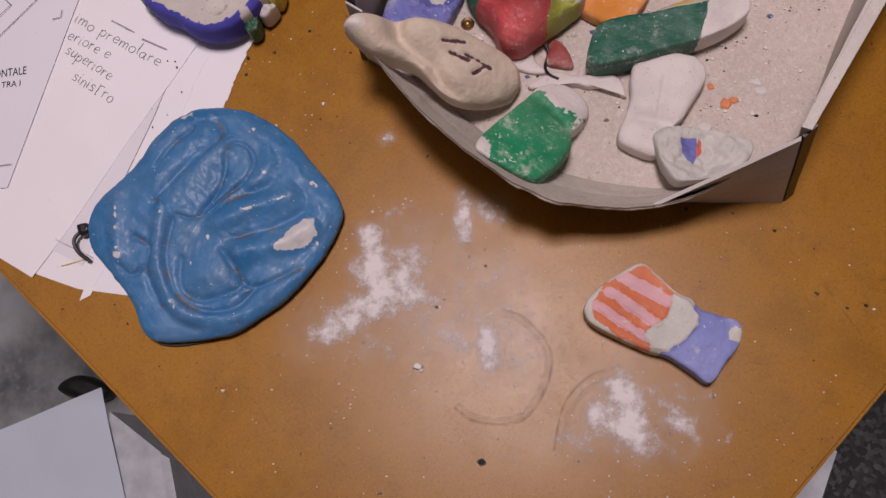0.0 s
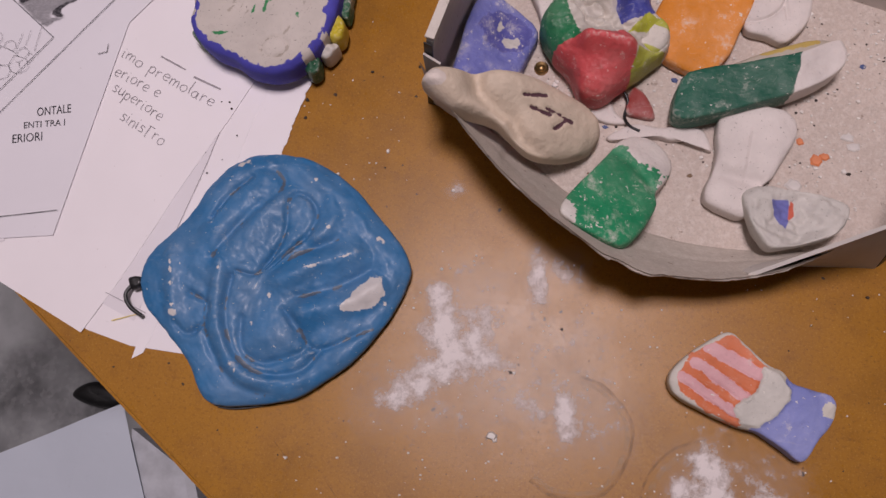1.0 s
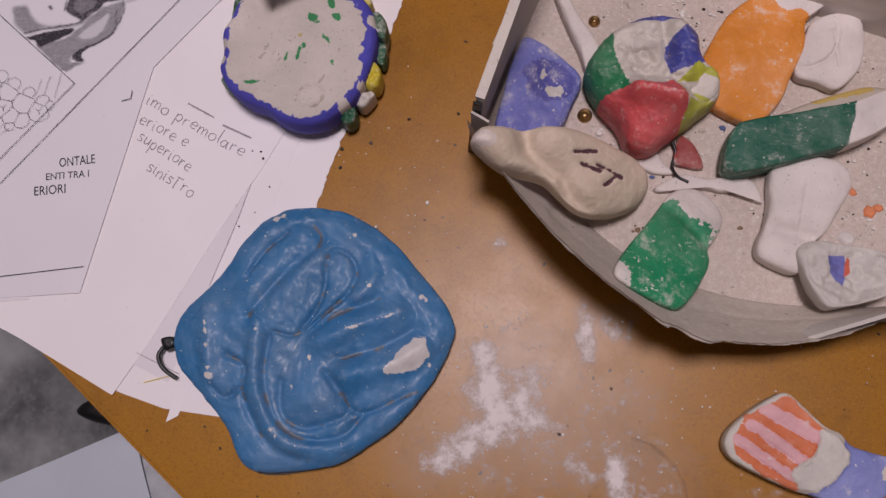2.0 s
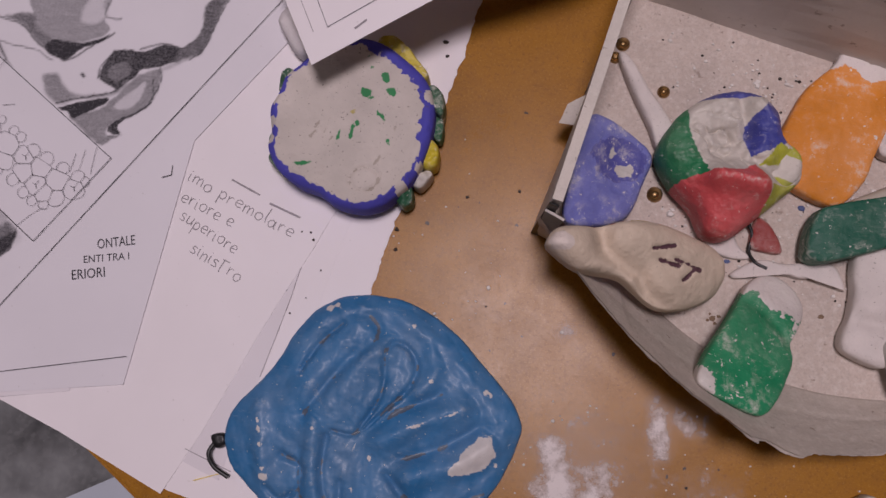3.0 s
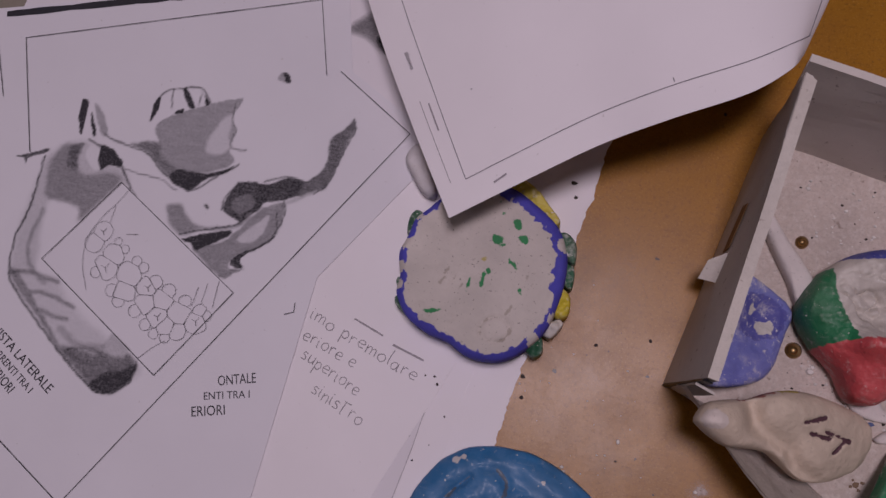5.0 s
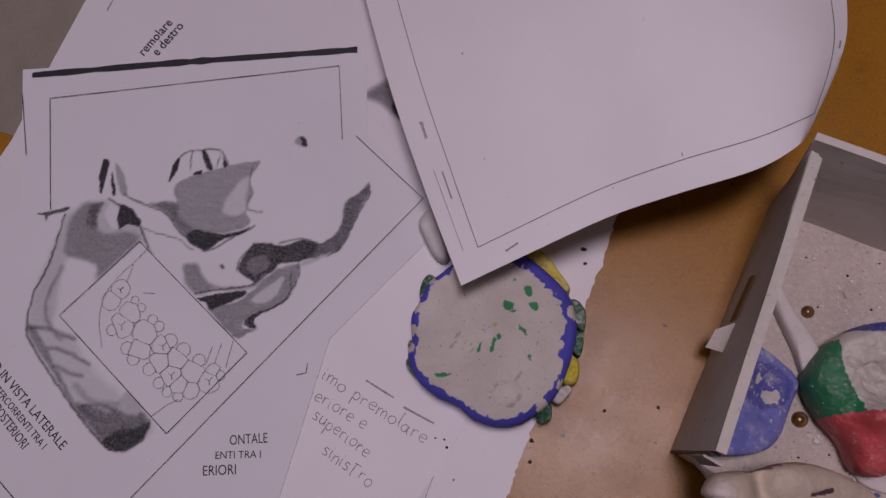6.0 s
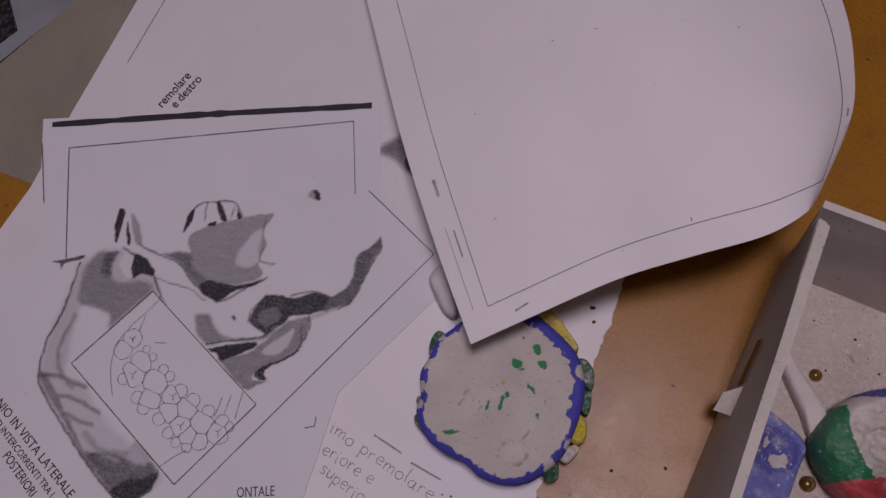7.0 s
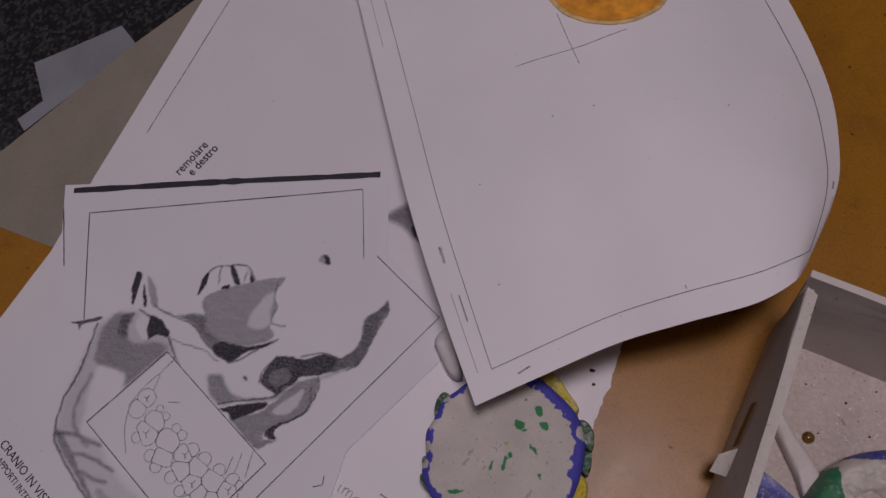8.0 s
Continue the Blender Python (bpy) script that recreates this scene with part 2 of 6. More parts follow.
def lump_mesh(pts, z0, h, square=0.55, n=110, top=36, sculpt=None, rough=0.0008, lean=(0.0, 0.0), flat=0.3, centre=None, turn=0.0):
    """A modelled slab of clay over a smooth outline: rounded rim, flat underside, worked top. Gives the bmesh and its plan points."""
    ring = ring_curve(pts, n)
    c = np.array(centre) if centre else ring.mean(0)
    bm = bmesh.new()
    rows = []
    bottom = 7
    for k in range(bottom + top):
        phi = -math.pi / 2 * (1 - k / bottom) if k < bottom else 1.0
        if k < bottom:
            r, z = max(math.cos(phi), 0.0) ** 0.25, flat * h * (1 - (-math.sin(phi)) ** 0.6)
        else:
            r = 1 - ((k - bottom) / top) ** 1.5
            z = h * (flat + (1 - flat) * (1 - r ** (2 / square)) ** (square / 2))
        row = []
        if k == 0:
            r = 0.55
        for q in ring:
            x, y = c + (q - c) * r
            dz = 0.0
            if phi >= 0:
                fade = 1 - r ** 10
                dz = (sculpt(x, y) if sculpt else 0.0) * fade
            w = noise.noise((x * 60, y * 60, 3.1)) + 0.5 * noise.noise((x * 170, y * 170, z * 90)) + 0.25 * noise.noise((x * 420, y * 420, z * 200))
            push = 1 + rough * w / 0.02 * (0.35 if phi < 0 else 0.2)
            row.append(bm.verts.new((c[0] + (x - c[0]) * push, c[1] + (y - c[1]) * push, z0 + z + dz + (rough * w if phi > 0 else 0) + lean[0] * (x - c[0]) + lean[1] * (y - c[1]))))
        rows.append(row)
    for a, b in zip(rows, rows[1:]):
        for i in range(n):
            bm.faces.new((a[i], a[(i + 1) % n], b[(i + 1) % n], b[i]))
    bm.faces.new(rows[0][::-1])
    peak = bm.verts.new((c[0], c[1], sum(v.co.z for v in rows[-1]) / n))
    for i in range(n):
        bm.faces.new((rows[-1][i], rows[-1][(i + 1) % n], peak))
    return bm


def paint_fields(ob, fields):
    """Stores each field, a function of the place, on the points of the mesh."""
    for name, f in fields.items():
        a = ob.data.attributes.new(name, "FLOAT", "POINT")
        a.data.foreach_set("value", [f(*(ob.matrix_world @ v.co)) for v in ob.data.vertices])


def recentre(ob):
    """Moves the origin to the middle of the base."""
    co = np.array([v.co[:] for v in ob.data.vertices])
    c = Vector((*(co[:, :2].min(0) + co[:, :2].max(0)) / 2, co[:, 2].min()))
    ob.data.transform(Matrix.Translation(-c))
    ob.matrix_world = Matrix.Translation(c)
    return ob


def lump(name, pts, z0, h, mat, label, category, fields=None, group="", **shape):
    ob = link_mesh(name, lump_mesh(pts, z0, h, **shape), mat, True)
    recentre(ob)
    paint_fields(ob, fields or {})
    return tagged(ob, label, category, group)


def seg(x, y, a, b):
    """Distance to a line from a to b."""
    dx, dy = b[0] - a[0], b[1] - a[1]
    t = max(0, min(1, ((x - a[0]) * dx + (y - a[1]) * dy) / (dx * dx + dy * dy)))
    return math.hypot(x - a[0] - t * dx, y - a[1] - t * dy)


def inside(x, y, poly):
    """Signed distance to a polygon, positive inside."""
    d, odd = 1e9, False
    for a, b in zip(poly, poly[1:] + poly[:1]):
        d = min(d, seg(x, y, a, b))
        if (a[1] > y) != (b[1] > y) and x < (b[0] - a[0]) * (y - a[1]) / (b[1] - a[1]) + a[0]:
            odd = not odd
    return d if odd else -d


def blob(x, y, cx, cy, rx, ry=None, turn=0.0):
    ry = ry or rx
    ca, sa = math.cos(turn), math.sin(turn)
    u, v = (x - cx) * ca + (y - cy) * sa, -(x - cx) * sa + (y - cy) * ca
    return (1 - math.hypot(u / rx, v / ry)) * min(rx, ry)


def bump_of(d, width, height):
    return height * math.exp(-(d / width) ** 2)


def sheet_mesh(poly, z, step=0.02, wave=0.0006, thick=0.0003, height=None):
    """A sheet of paper over a polygon, gently wavy, with its thickness."""
    bm = bmesh.new()
    bm.faces.new([bm.verts.new((x, y, 0)) for x, y in poly])
    xs, ys = [p[0] for p in poly], [p[1] for p in poly]
    for lo, hi, axis in ((min(xs), max(xs), 0), (min(ys), max(ys), 1)):
        v = lo + step
        while v < hi:
            co, no = [0, 0, 0], [0, 0, 0]
            co[axis], no[axis] = v, 1
            bmesh.ops.bisect_plane(bm, geom=bm.verts[:] + bm.edges[:] + bm.faces[:], plane_co=co, plane_no=no)
            v += step
    bmesh.ops.triangulate(bm, faces=bm.faces)
    for v in bm.verts:
        v.co.z = z + wave * noise.noise((v.co.x * 14, v.co.y * 14, 0.5)) + (height(v.co.x, v.co.y) if height else 0)
    low = bmesh.ops.extrude_face_region(bm, geom=bm.faces[:])
    bmesh.ops.translate(bm, verts=[g for g in low["geom"] if isinstance(g, bmesh.types.BMVert)], vec=(0, 0, -thick))
    return bm


def slab_mesh(poly, z0, z1):
    bm = bmesh.new()
    lo = [bm.verts.new((x, y, z0)) for x, y in poly]
    hi = [bm.verts.new((x, y, z1)) for x, y in poly]
    bm.faces.new(lo[::-1])
    bm.faces.new(hi)
    for i in range(len(poly)):
        j = (i + 1) % len(poly)
        bm.faces.new((lo[i], lo[j], hi[j], hi[i]))
    return bm


def panel_mesh(a, b, c, d, thick, cuts=1, rough=0.0):
    """A stiff panel between four places in space."""
    a, b, c, d = map(Vector, (a, b, c, d))
    n = (b - a).cross(d - a).normalized() * thick
    bm, rows = bmesh.new(), []
    for j in range(cuts + 1):
        row = []
        for i in range(cuts + 1):
            p = a.lerp(b, i / cuts).lerp(d.lerp(c, i / cuts), j / cuts)
            p += n.normalized() * rough * noise.noise(p * 30)
            row.append((bm.verts.new(p), bm.verts.new(p + n)))
        rows.append(row)
    for j in range(cuts):
        for i in range(cuts):
            q = (rows[j][i], rows[j][i + 1], rows[j + 1][i + 1], rows[j + 1][i])
            bm.faces.new([v[0] for v in q][::-1])
            bm.faces.new([v[1] for v in q])
    rim = [rows[0][i] for i in range(cuts + 1)] + [rows[j][cuts] for j in range(1, cuts + 1)]
    rim += [rows[cuts][i] for i in range(cuts - 1, -1, -1)] + [rows[j][0] for j in range(cuts - 1, 0, -1)]
    for p, q in zip(rim, rim[1:] + rim[:1]):
        bm.faces.new((p[0], q[0], q[1], p[1]))
    return bm


def tube_mesh(pts, radius, sides=8, steps=24, taper=None):
    path = open_curve(pts, steps)
    bm, rows = bmesh.new(), []
    for i, p in enumerate(path):
        d = Vector(path[min(i + 1, steps)] - path[max(i - 1, 0)]).normalized()
        s = d.cross(Vector((0, 0, 1))).normalized()
        u = s.cross(d)
        r = radius * (taper(i / steps) if taper else 1)
        rows.append([bm.verts.new(Vector(p) + (s * math.cos(t) + u * math.sin(t)) * r) for t in (2 * math.pi * k / sides for k in range(sides))])
    for a, b in zip(rows, rows[1:]):
        for i in range(sides):
            bm.faces.new((a[i], a[(i + 1) % sides], b[(i + 1) % sides], b[i]))
    bm.faces.new(rows[0][::-1])
    bm.faces.new(rows[-1])
    return bm


# ---- room ----
room = slab_mesh([(-2.4, -1.8), (2.0, -1.8), (2.0, 2.6), (-2.4, 2.6)], -0.79, -0.75)
floor = tagged(link_mesh("floor", room, FLOOR), "dark speckled terrazzo floor with grey plaster dust", "floor", kind="structure")
# unseen ceiling and walls close the room; their grey sets the bounced fill
tagged(link_mesh("ceiling", slab_mesh([(-2.4, -1.8), (2.0, -1.8), (2.0, 2.6), (-2.4, 2.6)], 2.05, 2.10), WALL), "plain grey ceiling, unseen, closing the room", "ceiling", kind="structure")
for name, poly in (("wall_south", [(-2.4, -1.9), (2.0, -1.9), (2.0, -1.8), (-2.4, -1.8)]), ("wall_north", [(-2.4, 2.6), (2.0, 2.6), (2.0, 2.7), (-2.4, 2.7)]),
                   ("wall_west", [(-2.5, -1.9), (-2.4, -1.9), (-2.4, 2.7), (-2.5, 2.7)]), ("wall_east", [(2.0, -1.9), (2.1, -1.9), (2.1, 2.7), (2.0, 2.7)])):
    tagged(link_mesh(name, slab_mesh(poly, -0.79, 2.10), WALL), "plain grey wall, unseen, closing the room", "wall", kind="structure")

# ---- work table ----
ALONG, ACROSS = Vector((0.816, -0.578, 0)), Vector((0.578, 0.816, 0))
CORNER = Vector((0.0505, -0.1246, 0))


def on_table(a, c):
    p = CORNER + ALONG * a + ACROSS * c
    return (p.x, p.y)


TABLE_POLY = [on_table(-0.83, 0), on_table(0, 0), on_table(0, 1.25), on_table(-0.83, 1.25)]
table = base_of("work_table", *on_table(-0.42, 0.6), -0.75, "worn ochre varnished wooden work table dusted with plaster", "table")
top = slab_mesh(TABLE_POLY, -0.022, 0.0)
bmesh.ops.bevel(top, geom=[e for e in top.edges if abs(e.verts[0].co.z - e.verts[1].co.z) < 0.001], offset=0.0025, segments=3, affect="EDGES")
part("tabletop", top, TABLE, table)
for a in (-0.77, -0.06):
    for c in (0.12, 1.19):
        x, y = on_table(a, c)
        part("leg", slab_mesh([(x - 0.02, y - 0.02), (x + 0.02, y - 0.02), (x + 0.02, y + 0.02), (x - 0.02, y + 0.02)], -0.75, -0.022), STEEL, table, "grey steel leg")

# ---- cardboard box with a torn bent-out front flap ----
NL, NR, FL, FR = (-0.091, 0.279), (0.160, 0.214), (-0.052, 0.420), (0.205, 0.352)
BOX_H = 0.085
box = base_of("cardboard_box", 0.05, 0.31, 0, "open grey cardboard box with one side torn and bent outwards", "box")



def wall_panel(name, a, b, ta, tb, za, zb, thick, mat=None):
    part(name, panel_mesh((*a, 0.0005), (*b, 0.0005), (*tb, zb), (*ta, za), thick, 10, 0.0012), mat or CARD, box)


wall_panel("side_wall", (-0.0935, 0.279), (-0.055, 0.419), (-0.0868, 0.2785), (-0.0565, 0.420), BOX_H, BOX_H, 0.0040)
wall_panel("back_wall", FL, FR, (-0.055, 0.429), (0.21, 0.362), BOX_H, BOX_H, 0.004, CARD_BACK_LIT)
wall_panel("side_wall", (0.203, 0.352), (0.1625, 0.216), (0.2055, 0.352), (0.1495, 0.2205), BOX_H, 0.084, 0.004)
for a, b, c, d in (((-0.0872, 0.2785), (-0.0825, 0.2775), (-0.0522, 0.4165), (-0.0570, 0.420)), ((0.1455, 0.2205), (0.1505, 0.2195), (0.2115, 0.352), (0.2035, 0.352))):
    part("rim", panel_mesh((*a, BOX_H + 0.0008), (*b, BOX_H + 0.0008), (*c, BOX_H + 0.0008), (*d, BOX_H + 0.0008), 0.0016, 16, 0.0016), CARD_RIM, box, "pale folded top edge of the cardboard")

# the flap springs from a bent crease and ends in a ragged curved tear
FLAP_ROOT = open_curve([(-0.091, 0.280, 0.004), (-0.046, 0.2590, 0.0036), (0.001, 0.2275, 0.0034), (0.05, 0.2125, 0.0034), (0.10, 0.2120, 0.0034), (0.150, 0.2180, 0.004)], 160)
FLAP_EDGE = open_curve([(-0.0915, 0.2745, 0.066), (-0.065, 0.2445, 0.063), (-0.032, 0.2140, 0.065), (0.008, 0.1895, 0.062), (0.032, 0.1825, 0.056), (0.070, 0.1855, 0.044), (0.100, 0.1935, 0.044), (0.124, 0.2065, 0.054), (0.1475, 0.2190, 0.082)], 160)
part("bottom", slab_mesh([(p[0], p[1] - 0.002) for p in FLAP_ROOT[::8]] + [NR, FR, FL], 0.0005, 0.003), CARD_IN, box, "dusty inside bottom with paint crumbs")


def flap_mesh(seed, reach, drop, first, last):
    """One ply of the bent flap with its own ragged edge and two pressed creases."""
    bm, rows, cuts = bmesh.new(), [], 22
    for i in range(first, last + 1):
        a, b = Vector(FLAP_ROOT[i]), Vector(FLAP_EDGE[i])
        tear = 0.045 * math.exp(-((b.x - 0.009) / 0.006) ** 2) - 0.035 * math.exp(-((b.x - 0.020) / 0.005) ** 2) + 0.055 * math.exp(-((b.x - 0.034) / 0.005) ** 2)
        tear += 0.026 * noise.noise((i * 0.23, seed + 0.4, 0.3)) + 0.024 * noise.noise((i * 0.77, seed + 3.5, 0.6))
        row = []
        for k in range(cuts + 1):
            s = k / cuts * (reach + tear * max(0.0, k / cuts - 0.7) / 0.3)
            p = a.lerp(b, s)
            fold = math.exp(-((s - 0.50 - 0.05 * math.sin(i * 0.05)) / 0.035) ** 2) + 0.7 * math.exp(-((s - 0.80 + 0.06 * math.cos(i * 0.04)) / 0.03) ** 2)
            p.z += (0.004 * math.sin(min(s, 1) * math.pi) * (-1 if i > 32 else 0)) + 0.0014 * noise.noise(p * 40) + 0.0005 * noise.noise(p * 130) - drop - 0.0010 * fold
            row.append((bm.verts.new(p), bm.verts.new(p - Vector((0, 0, 0.0019)))))
        rows.append(row)
    for i in range(len(rows) - 1):
        for k in range(cuts):
            q = (rows[i][k], rows[i + 1][k], rows[i + 1][k + 1], rows[i][k + 1])
            bm.faces.new([v[0] for v in q])
            bm.faces.new([v[1] for v in q][::-1])
        for k in (0, cuts):
            bm.faces.new((rows[i][k][0], rows[i][k][1], rows[i + 1][k][1], rows[i + 1][k][0]))
    for i in (0, len(rows) - 1):
        for k in range(cuts):
            bm.faces.new((rows[i][k][0], rows[i][k + 1][0], rows[i][k + 1][1], rows[i][k][1]))
    return bm


part("flap", flap_mesh(2, 1.0, 0.0, 0, 160), CARD_FLAP, box, "ragged torn cardboard flap bent outwards", True)
part("torn_ply", flap_mesh(9, 1.03, 0.0024, 5, 150), CARD_RIM, box, "paler torn lower layer of the flap", True)
part("front_panel", panel_mesh((0.080, 0.2050, 0.0005), (0.1600, 0.2125, 0.0005), (0.1475, 0.2185, 0.080), (0.085, 0.1905, 0.040), 0.0022, 8, 0.0006), CARD, box)
# two black panels stand for the shade inside the open corner folds
part("corner_fold_or_gap", panel_mesh((0.1602, 0.2125, 0.0005), (0.1650, 0.2175, 0.0005), (0.1535, 0.2245, 0.083), (0.1478, 0.2185, 0.081), 0.0015, 4, 0.0006), BLACK, box, "black panel painting the shade in the folded corner's gap")
part("corner_fold_or_gap", panel_mesh((-0.0938, 0.2786, 0.0010), (-0.0895, 0.2776, 0.0010), (-0.0835, 0.2772, 0.0810), (-0.0880, 0.2782, 0.0825), 0.0008, 4, 0.0004), BLACK, box, "black panel painting the shade in the folded corner's gap")
part("corner_fold_or_gap", panel_mesh((-0.0905, 0.2785, 0.0030), (-0.0840, 0.2755, 0.0050), (-0.0800, 0.2735, 0.0690), (-0.0890, 0.2770, 0.0720), 0.0012, 6, 0.0008), CARD, box, "folded-in corner of the torn side")
part("tape_scrap", panel_mesh((-0.0865, 0.331, 0.030), (-0.0830, 0.340, 0.034), (-0.0742, 0.344, 0.039), (-0.0785, 0.329, 0.035), 0.0006, 7, 0.005), CARD_RIM, box, "loose scrap of pale torn paper")
STAIN = plain("brown_stain", (0.22, 0.11, 0.04), 0.7)
part("stain", panel_mesh((-0.0751, 0.346, 0.028), (-0.0690, 0.369, 0.036), (-0.0687, 0.368, 0.046), (-0.0747, 0.346, 0.040), 0.0004, 3), STAIN, box, "brown stained strip of tape")

# ---- papers on the table ----
def sheet(name, poly, z, mat, label, wave=0.0006, **more):
    ob = link_mesh(name, sheet_mesh(poly, z, wave=wave, **more), mat)
    return tagged(recentre(ob), label, "paper", "papers on the table")


SCRAP = paper_surface("greyish_tissue", (0.28, 0.285, 0.31), 0.35)
TORN = open_curve([(-0.118, 0.470, 0), (-0.134, 0.410, 0), (-0.146, 0.352, 0), (-0.167, 0.276, 0), (-0.176, 0.233, 0), (-0.190, 0.170, 0), (-0.2065, 0.1145, 0)], 140)
torn_edge = [(p[0] + 0.0022 * noise.noise((i * 0.27, 1, 4)) + 0.0016 * noise.noise((i * 0.71, 8, 4)), p[1]) for i, p in enumerate(TORN)]
sheet("paper_sheet", torn_edge + [(-0.2415, 0.1150), (-0.2680, 0.1205), (-0.38, 0.16), (-0.33, 0.50)], 0.0008, CREAM, "white drawing paper sheet with a torn ragged edge", 0.0004)
sheet("paper_sheet", [(-0.180, 0.300), (-0.191, 0.273), (-0.196, 0.255), (-0.202, 0.223), (-0.213, 0.180), (-0.226, 0.135), (-0.25, 0.14), (-0.25, 0.30)], 0.0010, CREAM, "thin white paper sheet under other sheets", 0.0004, thick=0.0002)
sheet("paper_sheet", [(-0.190, 0.300), (-0.205, 0.269), (-0.214, 0.248), (-0.2190, 0.224), (-0.228, 0.185), (-0.2370, 0.150), (-0.2420, 0.1290), (-0.30, 0.15), (-0.30, 0.30)], 0.00125, PAPER, "white paper sheet between other sheets", 0.0004, thick=0.0002)
writing_sheet = sheet("paper_sheet", [(-0.2715, 0.1185), (-0.255, 0.152), (-0.241, 0.185), (-0.233, 0.205), (-0.220, 0.234), (-0.210, 0.255), (-0.202, 0.274), (-0.160, 0.365), (-0.24, 0.46), (-0.37, 0.40), (-0.352, 0.1515)], 0.0016, CREAM, "white paper sheet with pencilled handwriting", 0.0004)
sheet("paper_sheet", [(-0.2390, 0.1080), (-0.2330, 0.1120), (-0.2270, 0.1330), (-0.2350, 0.1350)], 0.0012, CREAM, "small curled white paper scrap at the sheet's edge", 0.002)
under_sheet = sheet("paper_sheet", [(-0.524, 0.352), (-0.506, 0.400), (-0.494, 0.456), (-0.459, 0.599), (-0.425, 0.72), (-0.20, 0.66), (-0.235, 0.42), (-0.36, 0.30), (-0.33, 0.165), (-0.44, 0.143), (-0.570, 0.25)], 0.0021, PAPER, "large white printed sheet with a thin frame line", 0.0004)
sheet("folder", [(-0.620, 0.425), (-0.509, 0.403), (-0.40, 0.39), (-0.36, 0.68), (-0.42, 0.655), (-0.499, 0.560), (-0.567, 0.466)], 0.0006, FOLDER, "flat brown cardboard folder under the papers", 0.0002, thick=0.0010)
sheet("paper_scrap", [(-0.558, 0.482), (-0.566, 0.490), (-0.553, 0.507), (-0.571, 0.536), (-0.514, 0.573), (-0.499, 0.560), (-0.545, 0.500)], -0.0004, SCRAP, "small crumpled translucent white paper scrap", 0.003)
collage = sheet("photocopy", [(-0.512, 0.446), (-0.297, 0.486), (-0.2855, 0.430), (-0.262, 0.415), (-0.226, 0.392), (-0.2425, 0.368), (-0.2845, 0.309), (-0.301, 0.172), (-0.356, 0.162), (-0.44, 0.148), (-0.555, 0.25), (-0.525, 0.325), (-0.487, 0.358)], 0.0026, COPY, "photocopied sheet with shaded anatomical drawings and captions", 0.0004)

# the lifted drawing sheet, bowed up over the corner of the box
SOUTH = open_curve([(-0.210, 0.339, 0.059), (-0.178, 0.360, 0.062), (-0.143, 0.382, 0.066), (-0.112, 0.395, 0.077), (-0.080, 0.409, 0.082), (-0.062, 0.424, 0.078), (-0.0535, 0.4375, 0.066)], 40)
WEST = open_curve([(-0.210, 0.339, 0.059), (-0.239, 0.390, 0.050), (-0.268, 0.445, 0.043), (-0.302, 0.518, 0.030), (-0.340, 0.601, 0.020), (-0.364, 0.652, 0.012)], 40)
EAST = open_curve([(-0.0535, 0.4375, 0.066), (-0.037, 0.486, 0.051), (-0.0325, 0.520, 0.040), (-0.038, 0.569, 0.030), (-0.063, 0.630, 0.024), (-0.105, 0.705, 0.016)], 40)
NORTH = open_curve([(-0.364, 0.652, 0.012), (-0.235, 0.690, 0.030), (-0.105, 0.705, 0.016)], 40)


def along(curve, s):
    s = min(max(s, 0), 1) * (len(curve) - 1)
    a = min(int(s), len(curve) - 2)
    return Vector(curve[a]).lerp(Vector(curve[a + 1]), s - a)


def bowed(u, v):
    """A place on the lifted sheet; u from its west to its east edge, v from south to north."""
    p = along(SOUTH, u) * (1 - v) + along(NORTH, u) * v + along(WEST, v) * (1 - u) + along(EAST, v) * u
    p -= Vector(SOUTH[0]) * (1 - u) * (1 - v) + Vector(SOUTH[-1]) * u * (1 - v) + Vector(NORTH[0]) * (1 - u) * v + Vector(NORTH[-1]) * u * v
    p.z += 0.020 * math.sin(math.pi * u) * math.sin(math.pi * min(v * 1.1, 1))
    return p


bm = bmesh.new()
grid = [[(bm.verts.new(bowed(i / 40, j / 40)), bm.verts.new(bowed(i / 40, j / 40) - Vector((0, 0, 0.0004)))) for i in range(41)] for j in range(41)]
for j in range(40):
    for i in range(40):
        q = (grid[j][i], grid[j][i + 1], grid[j + 1][i + 1], grid[j + 1][i])
        bm.faces.new([v[0] for v in q])
        bm.faces.new([v[1] for v in q][::-1])
rim = grid[0] + [grid[j][40] for j in range(1, 41)] + grid[40][39::-1] + [grid[j][0] for j in range(39, 0, -1)]
for p, q in zip(rim, rim[1:] + rim[:1]):
    bm.faces.new((p[0], p[1], q[1], q[0]))
drawing = tagged(recentre(link_mesh("drawing_sheet", bm, CREAM, True)), "large white drawing sheet curling up against the box corner", "paper", "papers on the table")

# ---- blue relief plaque ----
BLUE = clay("blue_glaze", (0.029, 0.155, 0.350), [("dirt", (0.070, 0.098, 0.145)), ("bare", (0.66, 0.62, 0.60))], 0.50, 0.004, (0.46, 0.50, 0.54), 0.13, 0.003, 0.2, 0.06)


def traced(lines):
    return [([tuple(p[:2]) for p in open_curve([(*q, 0) for q in pts], 3 * len(pts) - 1)], w, h) for pts, w, h in lines]


